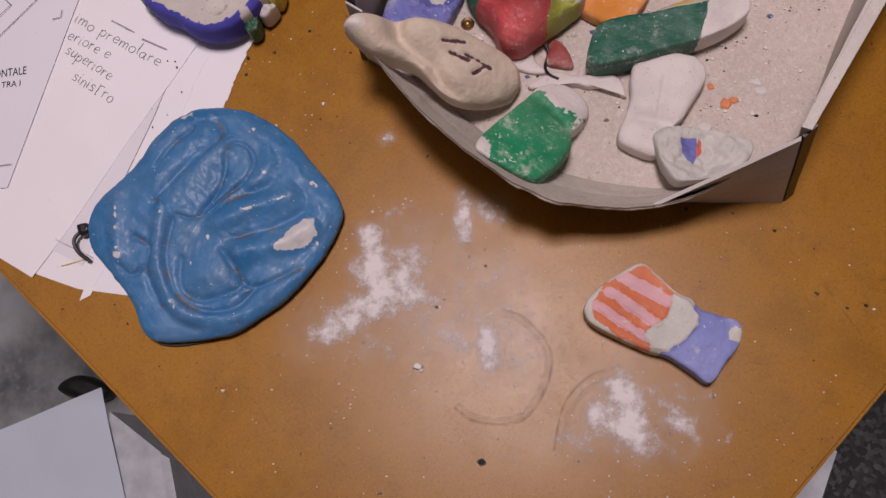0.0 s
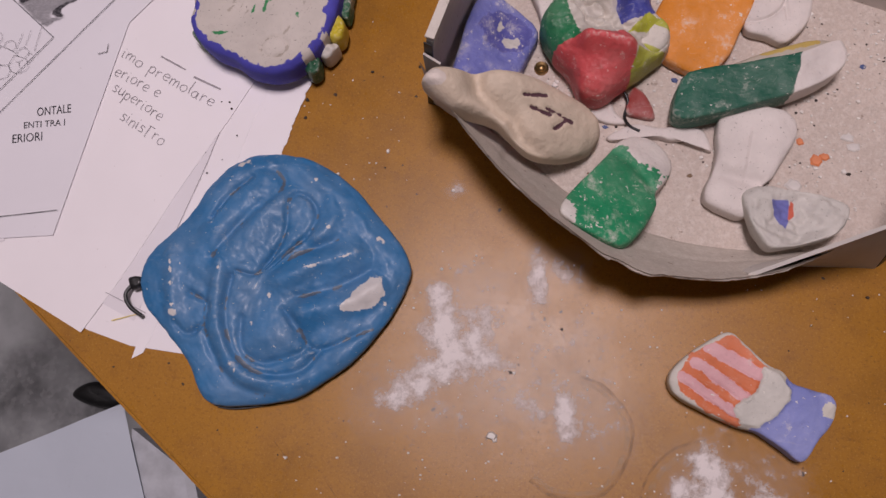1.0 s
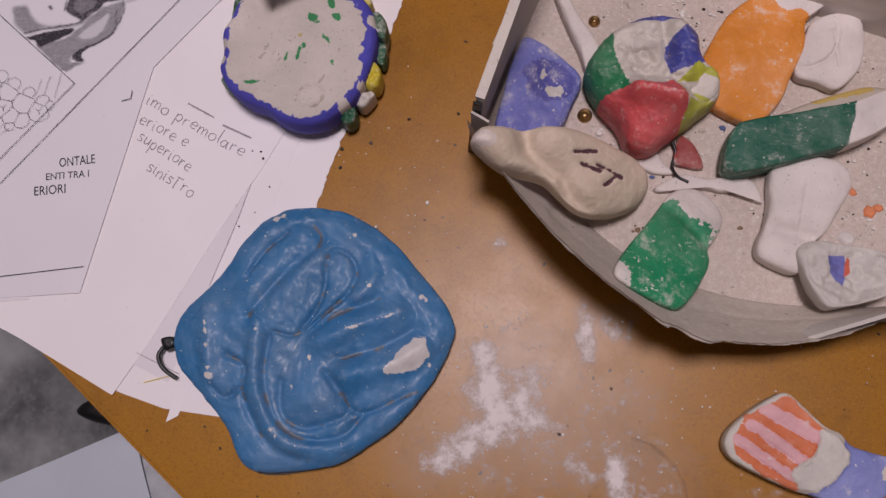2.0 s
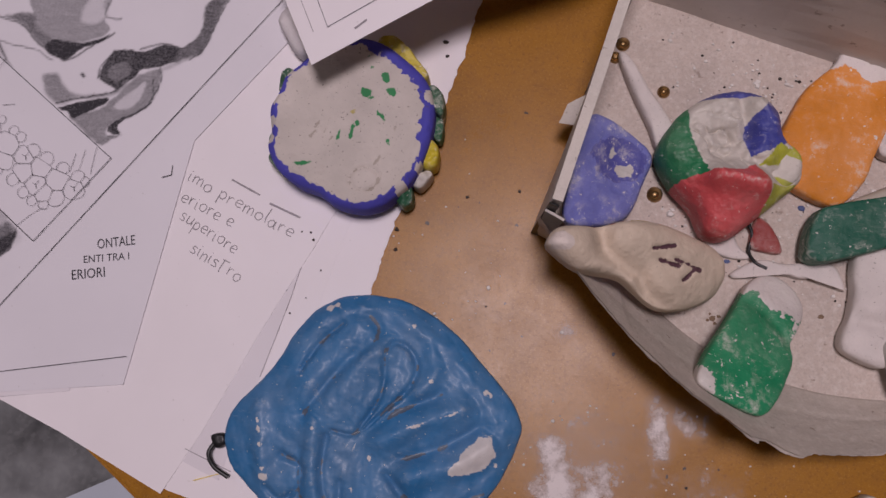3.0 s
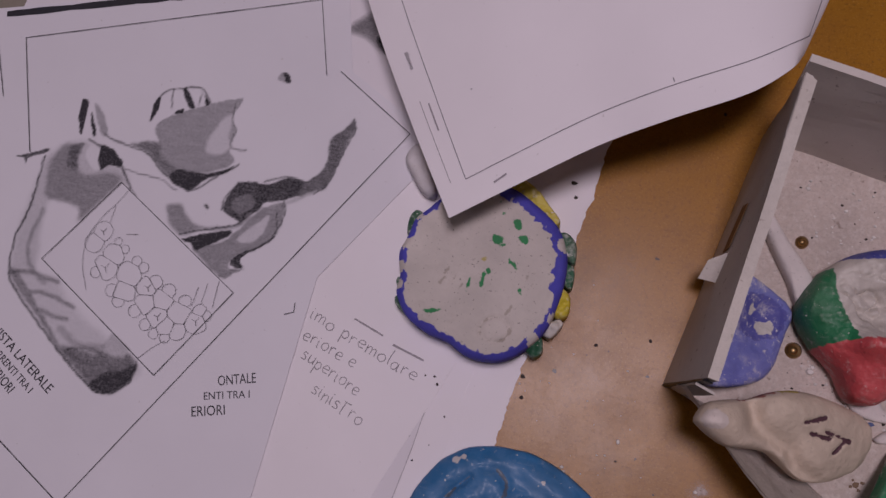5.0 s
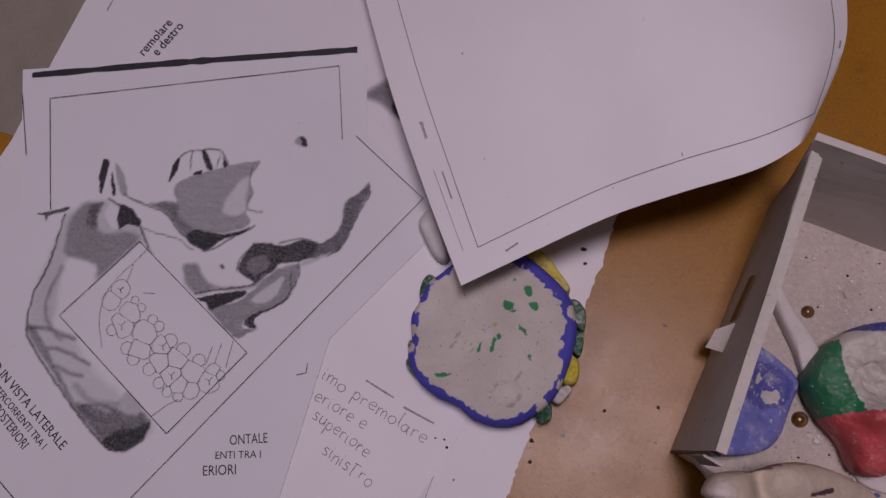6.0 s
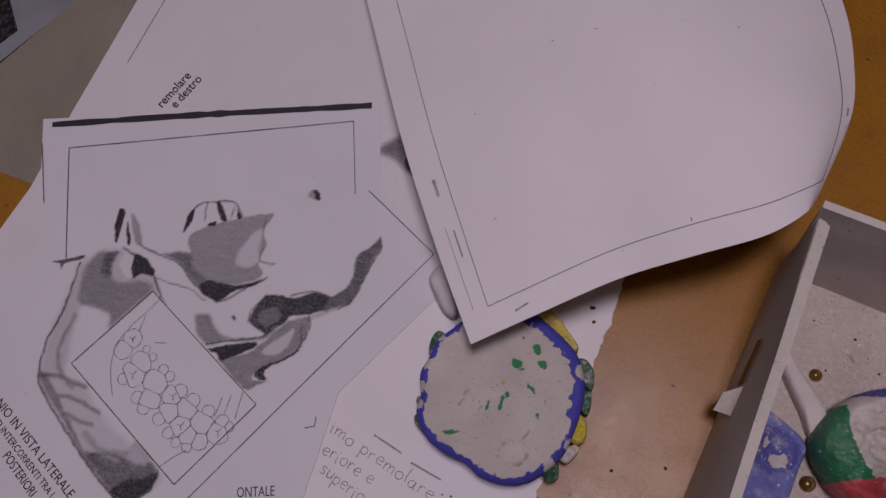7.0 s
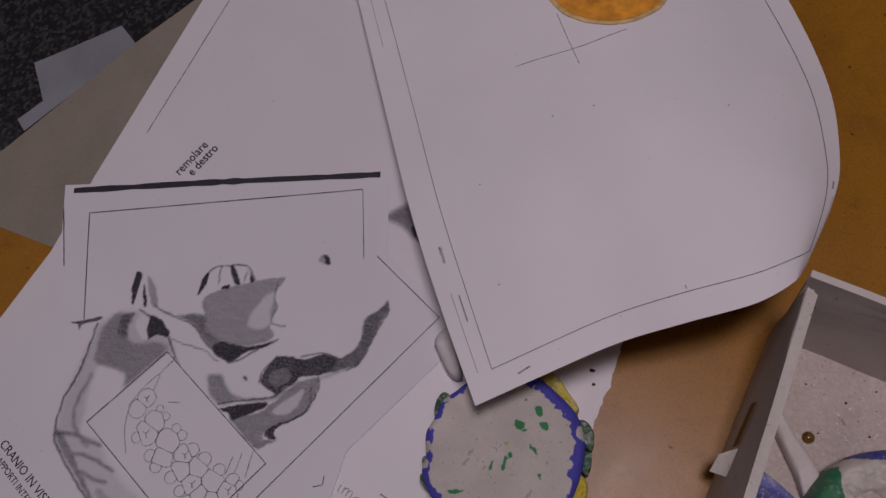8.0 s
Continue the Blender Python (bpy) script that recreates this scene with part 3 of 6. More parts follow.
# swelling coils and the creases pressed between them: line, width, height or depth
RIDGES = traced([
    ([(-0.204, 0.176), (-0.192, 0.198), (-0.177, 0.216)], 0.0085, 0.0030),
    ([(-0.188, 0.172), (-0.178, 0.190), (-0.166, 0.206)], 0.0090, 0.0034),
    ([(-0.157, 0.161), (-0.142, 0.170), (-0.119, 0.181)], 0.0066, 0.0046),
    ([(-0.141, 0.145), (-0.122, 0.152), (-0.103, 0.164)], 0.0066, 0.0048),
    ([(-0.193, 0.166), (-0.192, 0.146), (-0.186, 0.127), (-0.176, 0.112), (-0.162, 0.105), (-0.148, 0.104), (-0.130, 0.108), (-0.117, 0.122), (-0.102, 0.138)], 0.0056, 0.0040),
    ([(-0.224, 0.170), (-0.220, 0.152), (-0.216, 0.136)], 0.0050, 0.0030),
    ([(-0.206, 0.205), (-0.194, 0.222), (-0.174, 0.229), (-0.150, 0.222), (-0.125, 0.206), (-0.104, 0.187), (-0.096, 0.168)], 0.0060, 0.0024),
    ([(-0.160, 0.131), (-0.155, 0.130)], 0.0110, 0.0034),
    ([(-0.138, 0.212), (-0.134, 0.200), (-0.140, 0.188)], 0.0050, 0.0026),
])
CREASES = traced([
    ([(-0.185, 0.218), (-0.196, 0.206), (-0.204, 0.191)], 0.0013, 0.0026),
    ([(-0.172, 0.223), (-0.166, 0.217), (-0.168, 0.210), (-0.179, 0.199), (-0.191, 0.183), (-0.199, 0.170)], 0.0022, 0.0022),
    ([(-0.171, 0.163), (-0.162, 0.180), (-0.160, 0.191), (-0.161, 0.204), (-0.157, 0.211), (-0.149, 0.208), (-0.144, 0.200), (-0.146, 0.190), (-0.154, 0.180), (-0.166, 0.166)], 0.0014, 0.0026),
    ([(-0.165, 0.164), (-0.151, 0.176), (-0.130, 0.188)], 0.0024, 0.0022),
    ([(-0.146, 0.153), (-0.125, 0.162), (-0.110, 0.173)], 0.0022, 0.0026),
    ([(-0.186, 0.160), (-0.186, 0.141), (-0.180, 0.124), (-0.170, 0.113), (-0.155, 0.109), (-0.139, 0.114), (-0.130, 0.126)], 0.0017, 0.0030),
    ([(-0.176, 0.138), (-0.174, 0.123), (-0.163, 0.115), (-0.149, 0.119), (-0.138, 0.127), (-0.146, 0.139), (-0.153, 0.145)], 0.0018, 0.0022),
    ([(-0.214, 0.130), (-0.206, 0.125), (-0.197, 0.132), (-0.197, 0.143), (-0.208, 0.148)], 0.0016, 0.0032),
    ([(-0.152, 0.144), (-0.143, 0.134), (-0.132, 0.126), (-0.113, 0.136), (-0.100, 0.143)], 0.0015, 0.0028),
    ([(-0.183, 0.163), (-0.174, 0.162), (-0.167, 0.165)], 0.0010, 0.0018),
    ([(-0.199, 0.152), (-0.196, 0.130), (-0.186, 0.112), (-0.172, 0.101), (-0.151, 0.097)], 0.0020, 0.0020),
])
WHITE_SPOTS = [(-0.193, 0.225, 0.0017), (-0.190, 0.227, 0.0013), (-0.175, 0.231, 0.0010), (-0.216, 0.136, 0.0019), (-0.203, 0.188, 0.0008), (-0.193, 0.163, 0.0008), (-0.169, 0.135, 0.0009), (-0.163, 0.152, 0.0010), (-0.177, 0.112, 0.0013), (-0.174, 0.1085, 0.0014), (-0.108, 0.191, 0.0013), (-0.105, 0.190, 0.0012), (-0.138, 0.191, 0.0009), (-0.136, 0.193, 0.0008), (-0.148, 0.220, 0.0009), (-0.099, 0.156, 0.0010)]
PATCH = [(-0.1215, 0.1490), (-0.1180, 0.1585), (-0.1085, 0.1685), (-0.1025, 0.1700), (-0.0995, 0.1610), (-0.1045, 0.1530), (-0.1130, 0.1490)]


def line_distance(x, y, path):
    return min(seg(x, y, a, b) for a, b in zip(path, path[1:]))


def plaque_top(x, y):
    swell = max(h * math.exp(-(line_distance(x, y, path) / w) ** 2) for path, w, h in RIDGES)
    cut = max(h * math.exp(-(line_distance(x, y, path) / (w * 1.15)) ** 2) for path, w, h in CREASES)
    uneven = 0.0011 * noise.noise((x * 45, y * 45, 9)) + 0.0005 * noise.noise((x * 150, y * 150, 3))
    return swell - cut * (0.75 + 0.5 * noise.noise((x * 60, y * 60, 21))) + uneven + 0.004 * math.exp(-((x + 0.166) ** 2 + (y - 0.170) ** 2) / 0.0030)


def plaque_dirt(x, y, z):
    return 0.0009 - min(line_distance(x, y, path) for path, w, h in CREASES) - 0.0022 * (0.42 + noise.noise((x * 75, y * 75, 2)))


def plaque_bare_and_glare(x, y, z):
    worn = 0.0009 - seg(x, y, (-0.2235, 0.168), (-0.2165, 0.137)) if noise.noise((x * 260, y * 260, 5)) > 0.05 else -0.003
    # thin line along the upper finger paints a whitish glare over worn paint
    return max([inside(x, y, PATCH), worn, 0.0001 - seg(x, y, (-0.145, 0.1690), (-0.120, 0.1800))] + [r - math.hypot(x - a, y - b) for a, b, r in WHITE_SPOTS])


plaque = base_of("relief_plaque", -0.165, 0.163, 0.002, "blue painted clay relief plaque with swirling raised coils", "clay plaque")
body = part("body", lump_mesh([(-0.172, 0.2345), (-0.143, 0.2295), (-0.117, 0.211), (-0.092, 0.185), (-0.089, 0.166), (-0.104, 0.134), (-0.124, 0.111), (-0.148, 0.096), (-0.186, 0.090), (-0.203, 0.110), (-0.218, 0.124), (-0.236, 0.141), (-0.239, 0.164), (-0.222, 0.188), (-0.206, 0.2175), (-0.192, 0.2295)],
            0.0022, 0.010, square=0.42, n=270, top=95, sculpt=plaque_top, rough=0.0010, flat=0.35), BLUE, plaque, "", True)
paint_fields(body, {"dirt": plaque_dirt, "bare": plaque_bare_and_glare})
part("underside", slab_mesh([tuple(p) for p in ring_curve([(-0.172, 0.230), (-0.120, 0.207), (-0.096, 0.166), (-0.126, 0.1115), (-0.150, 0.0955), (-0.184, 0.0885), (-0.198, 0.108), (-0.228, 0.146), (-0.216, 0.186)], 60)], 0.0018, 0.0028), BLACK, plaque, "thin black slab beneath the body, showing at its lower edge")
part_of_plaque = tube_mesh([(-0.2445, 0.150, 0.006), (-0.2475, 0.143, 0.007), (-0.244, 0.1365, 0.006), (-0.236, 0.132, 0.005)], 0.0012)
tagged(recentre(link_mesh("string_loop", part_of_plaque, BLACK, True)), "short loop of black string behind the blue plaque", "string")
tagged(recentre(link_mesh("black_clip", lump_mesh([(-0.2475, 0.152), (-0.241, 0.154), (-0.239, 0.149), (-0.244, 0.146)], 0.004, 0.005, n=30, top=8), BLACK, True)), "small black clip beside the blue plaque", "clip")

# ---- round dish with a painted border of leaves ----
RIM_PTS = [(-0.225, 0.352), (-0.232, 0.344), (-0.2345, 0.335), (-0.2375, 0.325), (-0.2355, 0.313), (-0.2360, 0.304), (-0.229, 0.293), (-0.218, 0.286), (-0.206, 0.2825), (-0.196, 0.277), (-0.184, 0.2755), (-0.173, 0.2785), (-0.164, 0.286), (-0.157, 0.295), (-0.153, 0.306), (-0.1505, 0.320), (-0.1505, 0.333), (-0.154, 0.344), (-0.160, 0.352), (-0.172, 0.361), (-0.183, 0.367), (-0.195, 0.3685), (-0.209, 0.365), (-0.218, 0.359)]
DISH = clay("dish_clay", (0.575, 0.52, 0.475), [("blue", (0.075, 0.07, 0.42)), ("green", (0.04, 0.25, 0.09)), ("scratch", (0.42, 0.37, 0.32)), ("ochre", (0.50, 0.42, 0.16))], 0.75, 0.0, bump=0.5, edge=0.0028, grime=0.7)
dish_ring = [tuple(p) for p in ring_curve(RIM_PTS, 40)]
GAPS = [(-0.2365, 0.3180, 0.0035), (-0.2345, 0.3300, 0.0030), (-0.2350, 0.3085, 0.0025), (-0.1525, 0.3400, 0.0042), (-0.1540, 0.3010, 0.0030), (-0.1620, 0.2890, 0.0036), (-0.2300, 0.3460, 0.0024)]


def border(x, y, z):
    band = 0.0038 + 0.0016 * noise.noise((x * 130, y * 130, 3)) + 0.0016 * noise.noise((x * 420, y * 420, 6)) - inside(x, y, dish_ring) + (0.0028 if x > -0.19 and y > 0.315 else 0)
    return band if all(math.hypot(x - a, y - b) > r for a, b, r in GAPS) else -0.003


SPOTS = [(-0.187, 0.338, 0.0032, 0.0022, -0.5), (-0.184, 0.3355, 0.0018, 0.0013, 0.3), (-0.178, 0.347, 0.0022, 0.0034, 0.4), (-0.174, 0.340, 0.0020, 0.0024, 0.9), (-0.178, 0.326, 0.0012, 0.0026, 0.8), (-0.173, 0.313, 0.0010, 0.0017, 0), (-0.192, 0.317, 0.0008, 0.0030, -0.2), (-0.199, 0.314, 0.0006, 0.0024, -0.2), (-0.216, 0.297, 0.0026, 0.0008, 0.2), (-0.190, 0.321, 0.0008, 0.0014, 0), (-0.189, 0.358, 0.0009, 0.0009, 0), (-0.1865, 0.352, 0.0008, 0.0006, 0)]
NICKS = [((-0.212, 0.318), (-0.209, 0.323)), ((-0.208, 0.314), (-0.205, 0.319)), ((-0.214, 0.312), (-0.212, 0.315)), ((-0.204, 0.309), (-0.202, 0.313)), ((-0.184, 0.333), (-0.181, 0.334)), ((-0.170, 0.320), (-0.169, 0.324)), ((-0.190, 0.361), (-0.187, 0.359)), ((-0.178, 0.300), (-0.176, 0.304))]
dish = base_of("clay_dish", -0.193, 0.325, 0.003, "round grey clay dish with a blue painted scalloped border", "dish")


def dish_top(x, y):
    """A shallow hollow within a thumbed rim, with a pressed ring and a pinched fold."""
    rim = inside(x, y, dish_ring)
    up = 0.0020 * math.exp(-((rim - 0.0032) / 0.0030) ** 2) * (1 + 0.8 * noise.noise((x * 150, y * 150, 4)))
    up -= 0.0030 * math.exp(-((x + 0.211) ** 2 + (y - 0.313) ** 2) / 0.00012)
    up += 0.0011 * math.exp(-(line_distance(x, y, [(-0.222, 0.299), (-0.219, 0.2935), (-0.212, 0.2915), (-0.205, 0.2945)]) / 0.0022) ** 2)
    up -= bump_of(abs(blob(x, y, -0.1825, 0.292, 0.0078, 0.0062, 0.2)), 0.0008, 0.0011)
    return up + 0.0008 * noise.noise((x * 55, y * 55, 8)) + 0.0003 * noise.noise((x * 240, y * 240, 2))


def dish_scratch(x, y, z):
    ring = 0.0003 - abs(blob(x, y, -0.1825, 0.292, 0.0078, 0.0062, 0.2)) if noise.noise((x * 300, y * 300, 0)) > -0.05 else -0.01
    return max(0.0003 - min(seg(x, y, p, q) for p, q in NICKS), ring)


plate = part("plate", lump_mesh(RIM_PTS, 0.0024, 0.0255, square=0.22, n=190, top=60, flat=0.5, rough=0.0006, sculpt=dish_top), DISH, dish, "", True)
paint_fields(plate, {"blue": border, "green": lambda x, y, z: max(blob(x, y, *q) for q in SPOTS), "ochre": lambda x, y, z: blob(x, y, -0.193, 0.327, 0.0017, 0.0014, 0.6), "scratch": dish_scratch})
LEAF = clay("leaf_paint", (0.022, 0.10, 0.05), [], 0.5, 0.05)
LEAF_WORN = clay("worn_leaf_paint", (0.030, 0.12, 0.06), [], 0.55, 0.09)
YELLOW = clay("yellow_paint", (0.56, 0.45, 0.03), [], 0.5, 0.06)
BARE_LEAF = clay("bare_leaf", (0.60, 0.56, 0.51), [], 0.7)
for name, mat, tall, pts in (("leaf", LEAF, 0.017, [(-0.168, 0.288), (-0.1645, 0.2825), (-0.160, 0.2790), (-0.1555, 0.2830), (-0.1575, 0.2920), (-0.163, 0.291)]),
                             ("petal", YELLOW, 0.020, [(-0.156, 0.3180), (-0.150, 0.3190), (-0.1445, 0.3140), (-0.1445, 0.3040), (-0.151, 0.3020), (-0.155, 0.309)]),
                             ("petal", BARE_LEAF, 0.016, [(-0.157, 0.2930), (-0.154, 0.299), (-0.149, 0.3020), (-0.1465, 0.2990), (-0.152, 0.2910)]),
                             ("leaf", LEAF_WORN, 0.022, [(-0.156, 0.3470), (-0.150, 0.3485), (-0.1445, 0.3420), (-0.1445, 0.3320), (-0.150, 0.3350)]),
                             ("leaf", LEAF_WORN, 0.013, [(-0.150, 0.3350), (-0.1450, 0.3330), (-0.1435, 0.3250), (-0.1450, 0.3190), (-0.150, 0.3230)]),
                             ("petal", YELLOW, 0.021, [(-0.174, 0.3640), (-0.170, 0.3710), (-0.163, 0.3640), (-0.155, 0.3550), (-0.158, 0.3510), (-0.166, 0.357)]),
                             ("petal", YELLOW, 0.022, [(-0.186, 0.3680), (-0.184, 0.3740), (-0.177, 0.3750), (-0.169, 0.3700), (-0.172, 0.3640), (-0.180, 0.366)]),
                             ("leaf", LEAF, 0.014, [(-0.240, 0.3030), (-0.239, 0.2980), (-0.233, 0.2930), (-0.230, 0.2960), (-0.234, 0.303)]),
                             ("leaf", LEAF, 0.021, [(-0.237, 0.3360), (-0.2385, 0.3430), (-0.235, 0.3510), (-0.230, 0.3490), (-0.232, 0.341)]),
                             ("bead", LEAF, 0.018, [(-0.2395, 0.3130), (-0.2400, 0.3090), (-0.2360, 0.3060), (-0.2340, 0.312)])):
    pts = [(x + 0.045 * (-0.193 - x), y + 0.045 * (0.323 - y)) for x, y in pts]
    part(name, lump_mesh(pts, 0.0024, tall, n=52, top=18, rough=0.0019, square=0.30, sculpt=lambda x, y: 0.0026 * noise.noise((x * 230, y * 230, 5))), mat, dish, "", True)

lump("white_eraser", [(-0.245, 0.381), (-0.240, 0.389), (-0.234, 0.385), (-0.226, 0.366), (-0.2265, 0.360), (-0.233, 0.3620), (-0.242, 0.374)], 0.0026, 0.014, clay("white_clay", (0.66, 0.62, 0.62)), "small rounded white clay piece under the lifted sheet", "clay piece", n=60, top=16)

# ---- hand-modelled tags on the table and in the box ----
WHITE = (0.69, 0.625, 0.59)
in_box = "clay pieces in the box"
FISH = clay("fan_paint", (0.60, 0.56, 0.50), [("orange", (0.66, 0.18, 0.07)), ("pink", (0.72, 0.40, 0.42)), ("violet", (0.22, 0.25, 0.56)), ("bare", (0.60, 0.57, 0.52))], 0.65, 0.03, edge=0.0022, bump=0.5)
BODY = [(0.0650, 0.1510), (0.0595, 0.1385), (0.0610, 0.1300), (0.075, 0.1220), (0.092, 0.1155), (0.098, 0.128), (0.106, 0.1475), (0.096, 0.1545), (0.0855, 0.1635)]
STRIPES = [((0.074, 0.1555), (0.101, 0.1440), 0.0036), ((0.068, 0.1465), (0.0945, 0.1315), 0.0030), ((0.062, 0.1380), (0.0885, 0.1230), 0.0026)]
BARE_PATCH = [(0.102, 0.149), (0.110, 0.146), (0.116, 0.138), (0.116, 0.133), (0.110, 0.124), (0.101, 0.117), (0.093, 0.117), (0.088, 0.125), (0.093, 0.130), (0.099, 0.135), (0.101, 0.142)]
lump("clay_fan", [(0.0555, 0.136), (0.058, 0.143), (0.065, 0.151), (0.077, 0.161), (0.085, 0.1645), (0.093, 0.159), (0.105, 0.150), (0.112, 0.1475), (0.118, 0.1420), (0.128, 0.140), (0.1385, 0.1375), (0.1395, 0.128), (0.132, 0.114), (0.125, 0.1030), (0.114, 0.1085), (0.102, 0.1145), (0.092, 0.116), (0.076, 0.1210), (0.062, 0.1265), (0.057, 0.131)], 0.0, 0.014, FISH,
     "fan-shaped clay tag painted orange, pink and violet", "clay tag",
     {"orange": lambda x, y, z: inside(x, y, BODY), "pink": lambda x, y, z: min(inside(x, y, BODY), max(w - seg(x, y, a, b) for a, b, w in STRIPES)), "violet": lambda x, y, z: min((x - 0.106) * 0.80 - (y - 0.130) * 0.45, 0.004) if blob(x, y, 0.1365, 0.1305, 0.0042) < 0 else -0.004, "bare": lambda x, y, z: inside(x, y, BARE_PATCH)},
     square=0.22, centre=(0.098, 0.132), rough=0.0010, n=170, top=54, sculpt=lambda x, y: 0.0018 * min(1.0, max(0.0, 0.5 + inside(x, y, BARE_PATCH) / 0.0016)) - max(bump_of(abs(seg(x, y, a, b) - w), 0.0007, 0.0007) for a, b, w in STRIPES) + 0.0006 * noise.noise((x * 80, y * 80, 4)))

BEIGE = clay("bare_clay", (0.66, 0.545, 0.425), [("slash", (0.11, 0.05, 0.065)), ("pale", (0.72, 0.63, 0.57)), ("red", (0.42, 0.17, 0.13)), ("ochre", (0.52, 0.40, 0.10))], 0.7, 0.0, edge=0.002, bump=0.6)
SLASH = [((-0.0365, 0.2675), (-0.0260, 0.2712)), ((-0.0325, 0.2630), (-0.0225, 0.2620)), ((-0.0245, 0.2650), (-0.0105, 0.2625)), ((-0.0195, 0.2555), (-0.0145, 0.2615))]


def slipper_top(x, y):
    """A thick toe, a pinched waist and a bulging heel with its lower side pressed flat."""
    toe = 0.0045 * math.exp(-((x + 0.080) / 0.011) ** 2 - ((y - 0.262) / 0.010) ** 2)
    waist = -0.0012 * math.exp(-((x + 0.0615) / 0.0055) ** 2)
    heel = 0.0026 * math.exp(-((x + 0.040) / 0.015) ** 2 - ((y - 0.272) / 0.009) ** 2)
    fold = line_distance(x, y, [(-0.063, 0.272), (-0.060, 0.263), (-0.052, 0.2585), (-0.042, 0.2550), (-0.036, 0.2465), (-0.026, 0.2420)])
    side = -0.0070 * math.exp(-(fold / 0.0045) ** 2)
    return toe + waist + heel + side - max(bump_of(seg(x, y, a, b), 0.0011, 0.0016) for a, b in SLASH) + 0.0012 * noise.noise((x * 70, y * 70, 6))


lump("clay_slipper", [(-0.0880, 0.2610), (-0.0855, 0.2665), (-0.081, 0.2700), (-0.071, 0.2725), (-0.064, 0.2735), (-0.053, 0.2785), (-0.041, 0.2815), (-0.028, 0.2815), (-0.014, 0.2790), (0.001, 0.2745), (0.0062, 0.2660), (0.002, 0.2545), (-0.008, 0.2465), (-0.020, 0.2420), (-0.032, 0.2415), (-0.043, 0.2470), (-0.051, 0.2515), (-0.060, 0.2520), (-0.071, 0.2515), (-0.079, 0.2545), (-0.085, 0.2580)], 0.0345, 0.0235, BEIGE,
     "bare beige clay slipper shape with dark incised slashes", "clay piece",
     {"slash": lambda x, y, z: 0.0009 - min(seg(x, y, a, b) for a, b in SLASH), "pale": lambda x, y, z: blob(x, y, -0.081, 0.262, 0.006, 0.004), "red": lambda x, y, z: 0.0013 - seg(x, y, (-0.0690, 0.2730), (-0.0530, 0.2790)), "ochre": lambda x, y, z: 0.0012 - seg(x, y, (-0.0480, 0.2800), (-0.0400, 0.2818))}, in_box,
     square=0.58, lean=(-0.62, 0.10), n=190, top=64, sculpt=slipper_top, rough=0.0011)

GREEN = clay("green_paint", WHITE, [("green", (0.014, 0.25, 0.105)), ("bare", (0.62, 0.58, 0.54))], 0.58, 0.085, edge=0.008, bump=0.5)
TAG_PAINT = [(0.010, 0.252), (0.0150, 0.2555), (0.020, 0.2560), (0.027, 0.2510), (0.032, 0.2480), (0.0385, 0.2465), (0.0440, 0.2440), (0.0390, 0.2390), (0.0370, 0.2340), (0.05, 0.225), (0.03, 0.185), (-0.03, 0.195), (-0.02, 0.225)]
lump("clay_jar_tag", [(0.018, 0.2620), (0.027, 0.2675), (0.038, 0.2660), (0.046, 0.2580), (0.0475, 0.2500), (0.0430, 0.2400), (0.0385, 0.2325), (0.0390, 0.2250), (0.035, 0.2140), (0.029, 0.2035), (0.0225, 0.1965), (0.016, 0.1962), (0.006, 0.1990), (-0.005, 0.2035), (-0.0115, 0.2080), (-0.0100, 0.2160), (-0.004, 0.2270), (0.003, 0.2375), (0.012, 0.2525)], 0.0165, 0.016, GREEN, "green painted clay jar shape with white neck", "clay tag",
     {"green": lambda x, y, z: inside(x, y, TAG_PAINT) + 0.0012 * noise.noise((x * 420, y * 420, 1)), "bare": lambda x, y, z: inside(x, y, [(-0.020, 0.2175), (-0.0095, 0.2165), (-0.0055, 0.2125), (-0.0020, 0.2100), (-0.0050, 0.2040), (-0.016, 0.200)])}, in_box, square=0.26, lean=(-0.42, -0.42), rough=0.0010, n=150, top=50,
     sculpt=lambda x, y: -bump_of(line_distance(x, y, [(0.014, 0.2520), (0.026, 0.2470), (0.037, 0.2340)]), 0.0035, 0.0024))

VIOLET = clay("violet_paint", (0.165, 0.18, 0.50), [("deep", (0.09, 0.09, 0.36)), ("bare", (0.60, 0.56, 0.52))], 0.6, 0.09, edge=0.004, bump=0.5)
lump("clay_fish_tag", [(-0.0785, 0.282), (-0.0770, 0.306), (-0.0725, 0.330), (-0.0675, 0.340), (-0.0490, 0.334), (-0.0355, 0.3235), (-0.0390, 0.307), (-0.0460, 0.289), (-0.062, 0.281)], 0.010, 0.014, VIOLET, "violet painted clay piece with a hollow", "clay tag",
     {"deep": lambda x, y, z: blob(x, y, -0.053, 0.318, 0.014, 0.012), "bare": lambda x, y, z: max(blob(x, y, -0.050, 0.313, 0.0048, 0.0036, 0.4), blob(x, y, -0.057, 0.322, 0.002, 0.003))}, in_box, square=0.32, sculpt=lambda x, y: -0.005 * math.exp(-((x + 0.052) ** 2 + (y - 0.317) ** 2) / 0.00013), lean=(-0.40, 0.0), rough=0.0014)

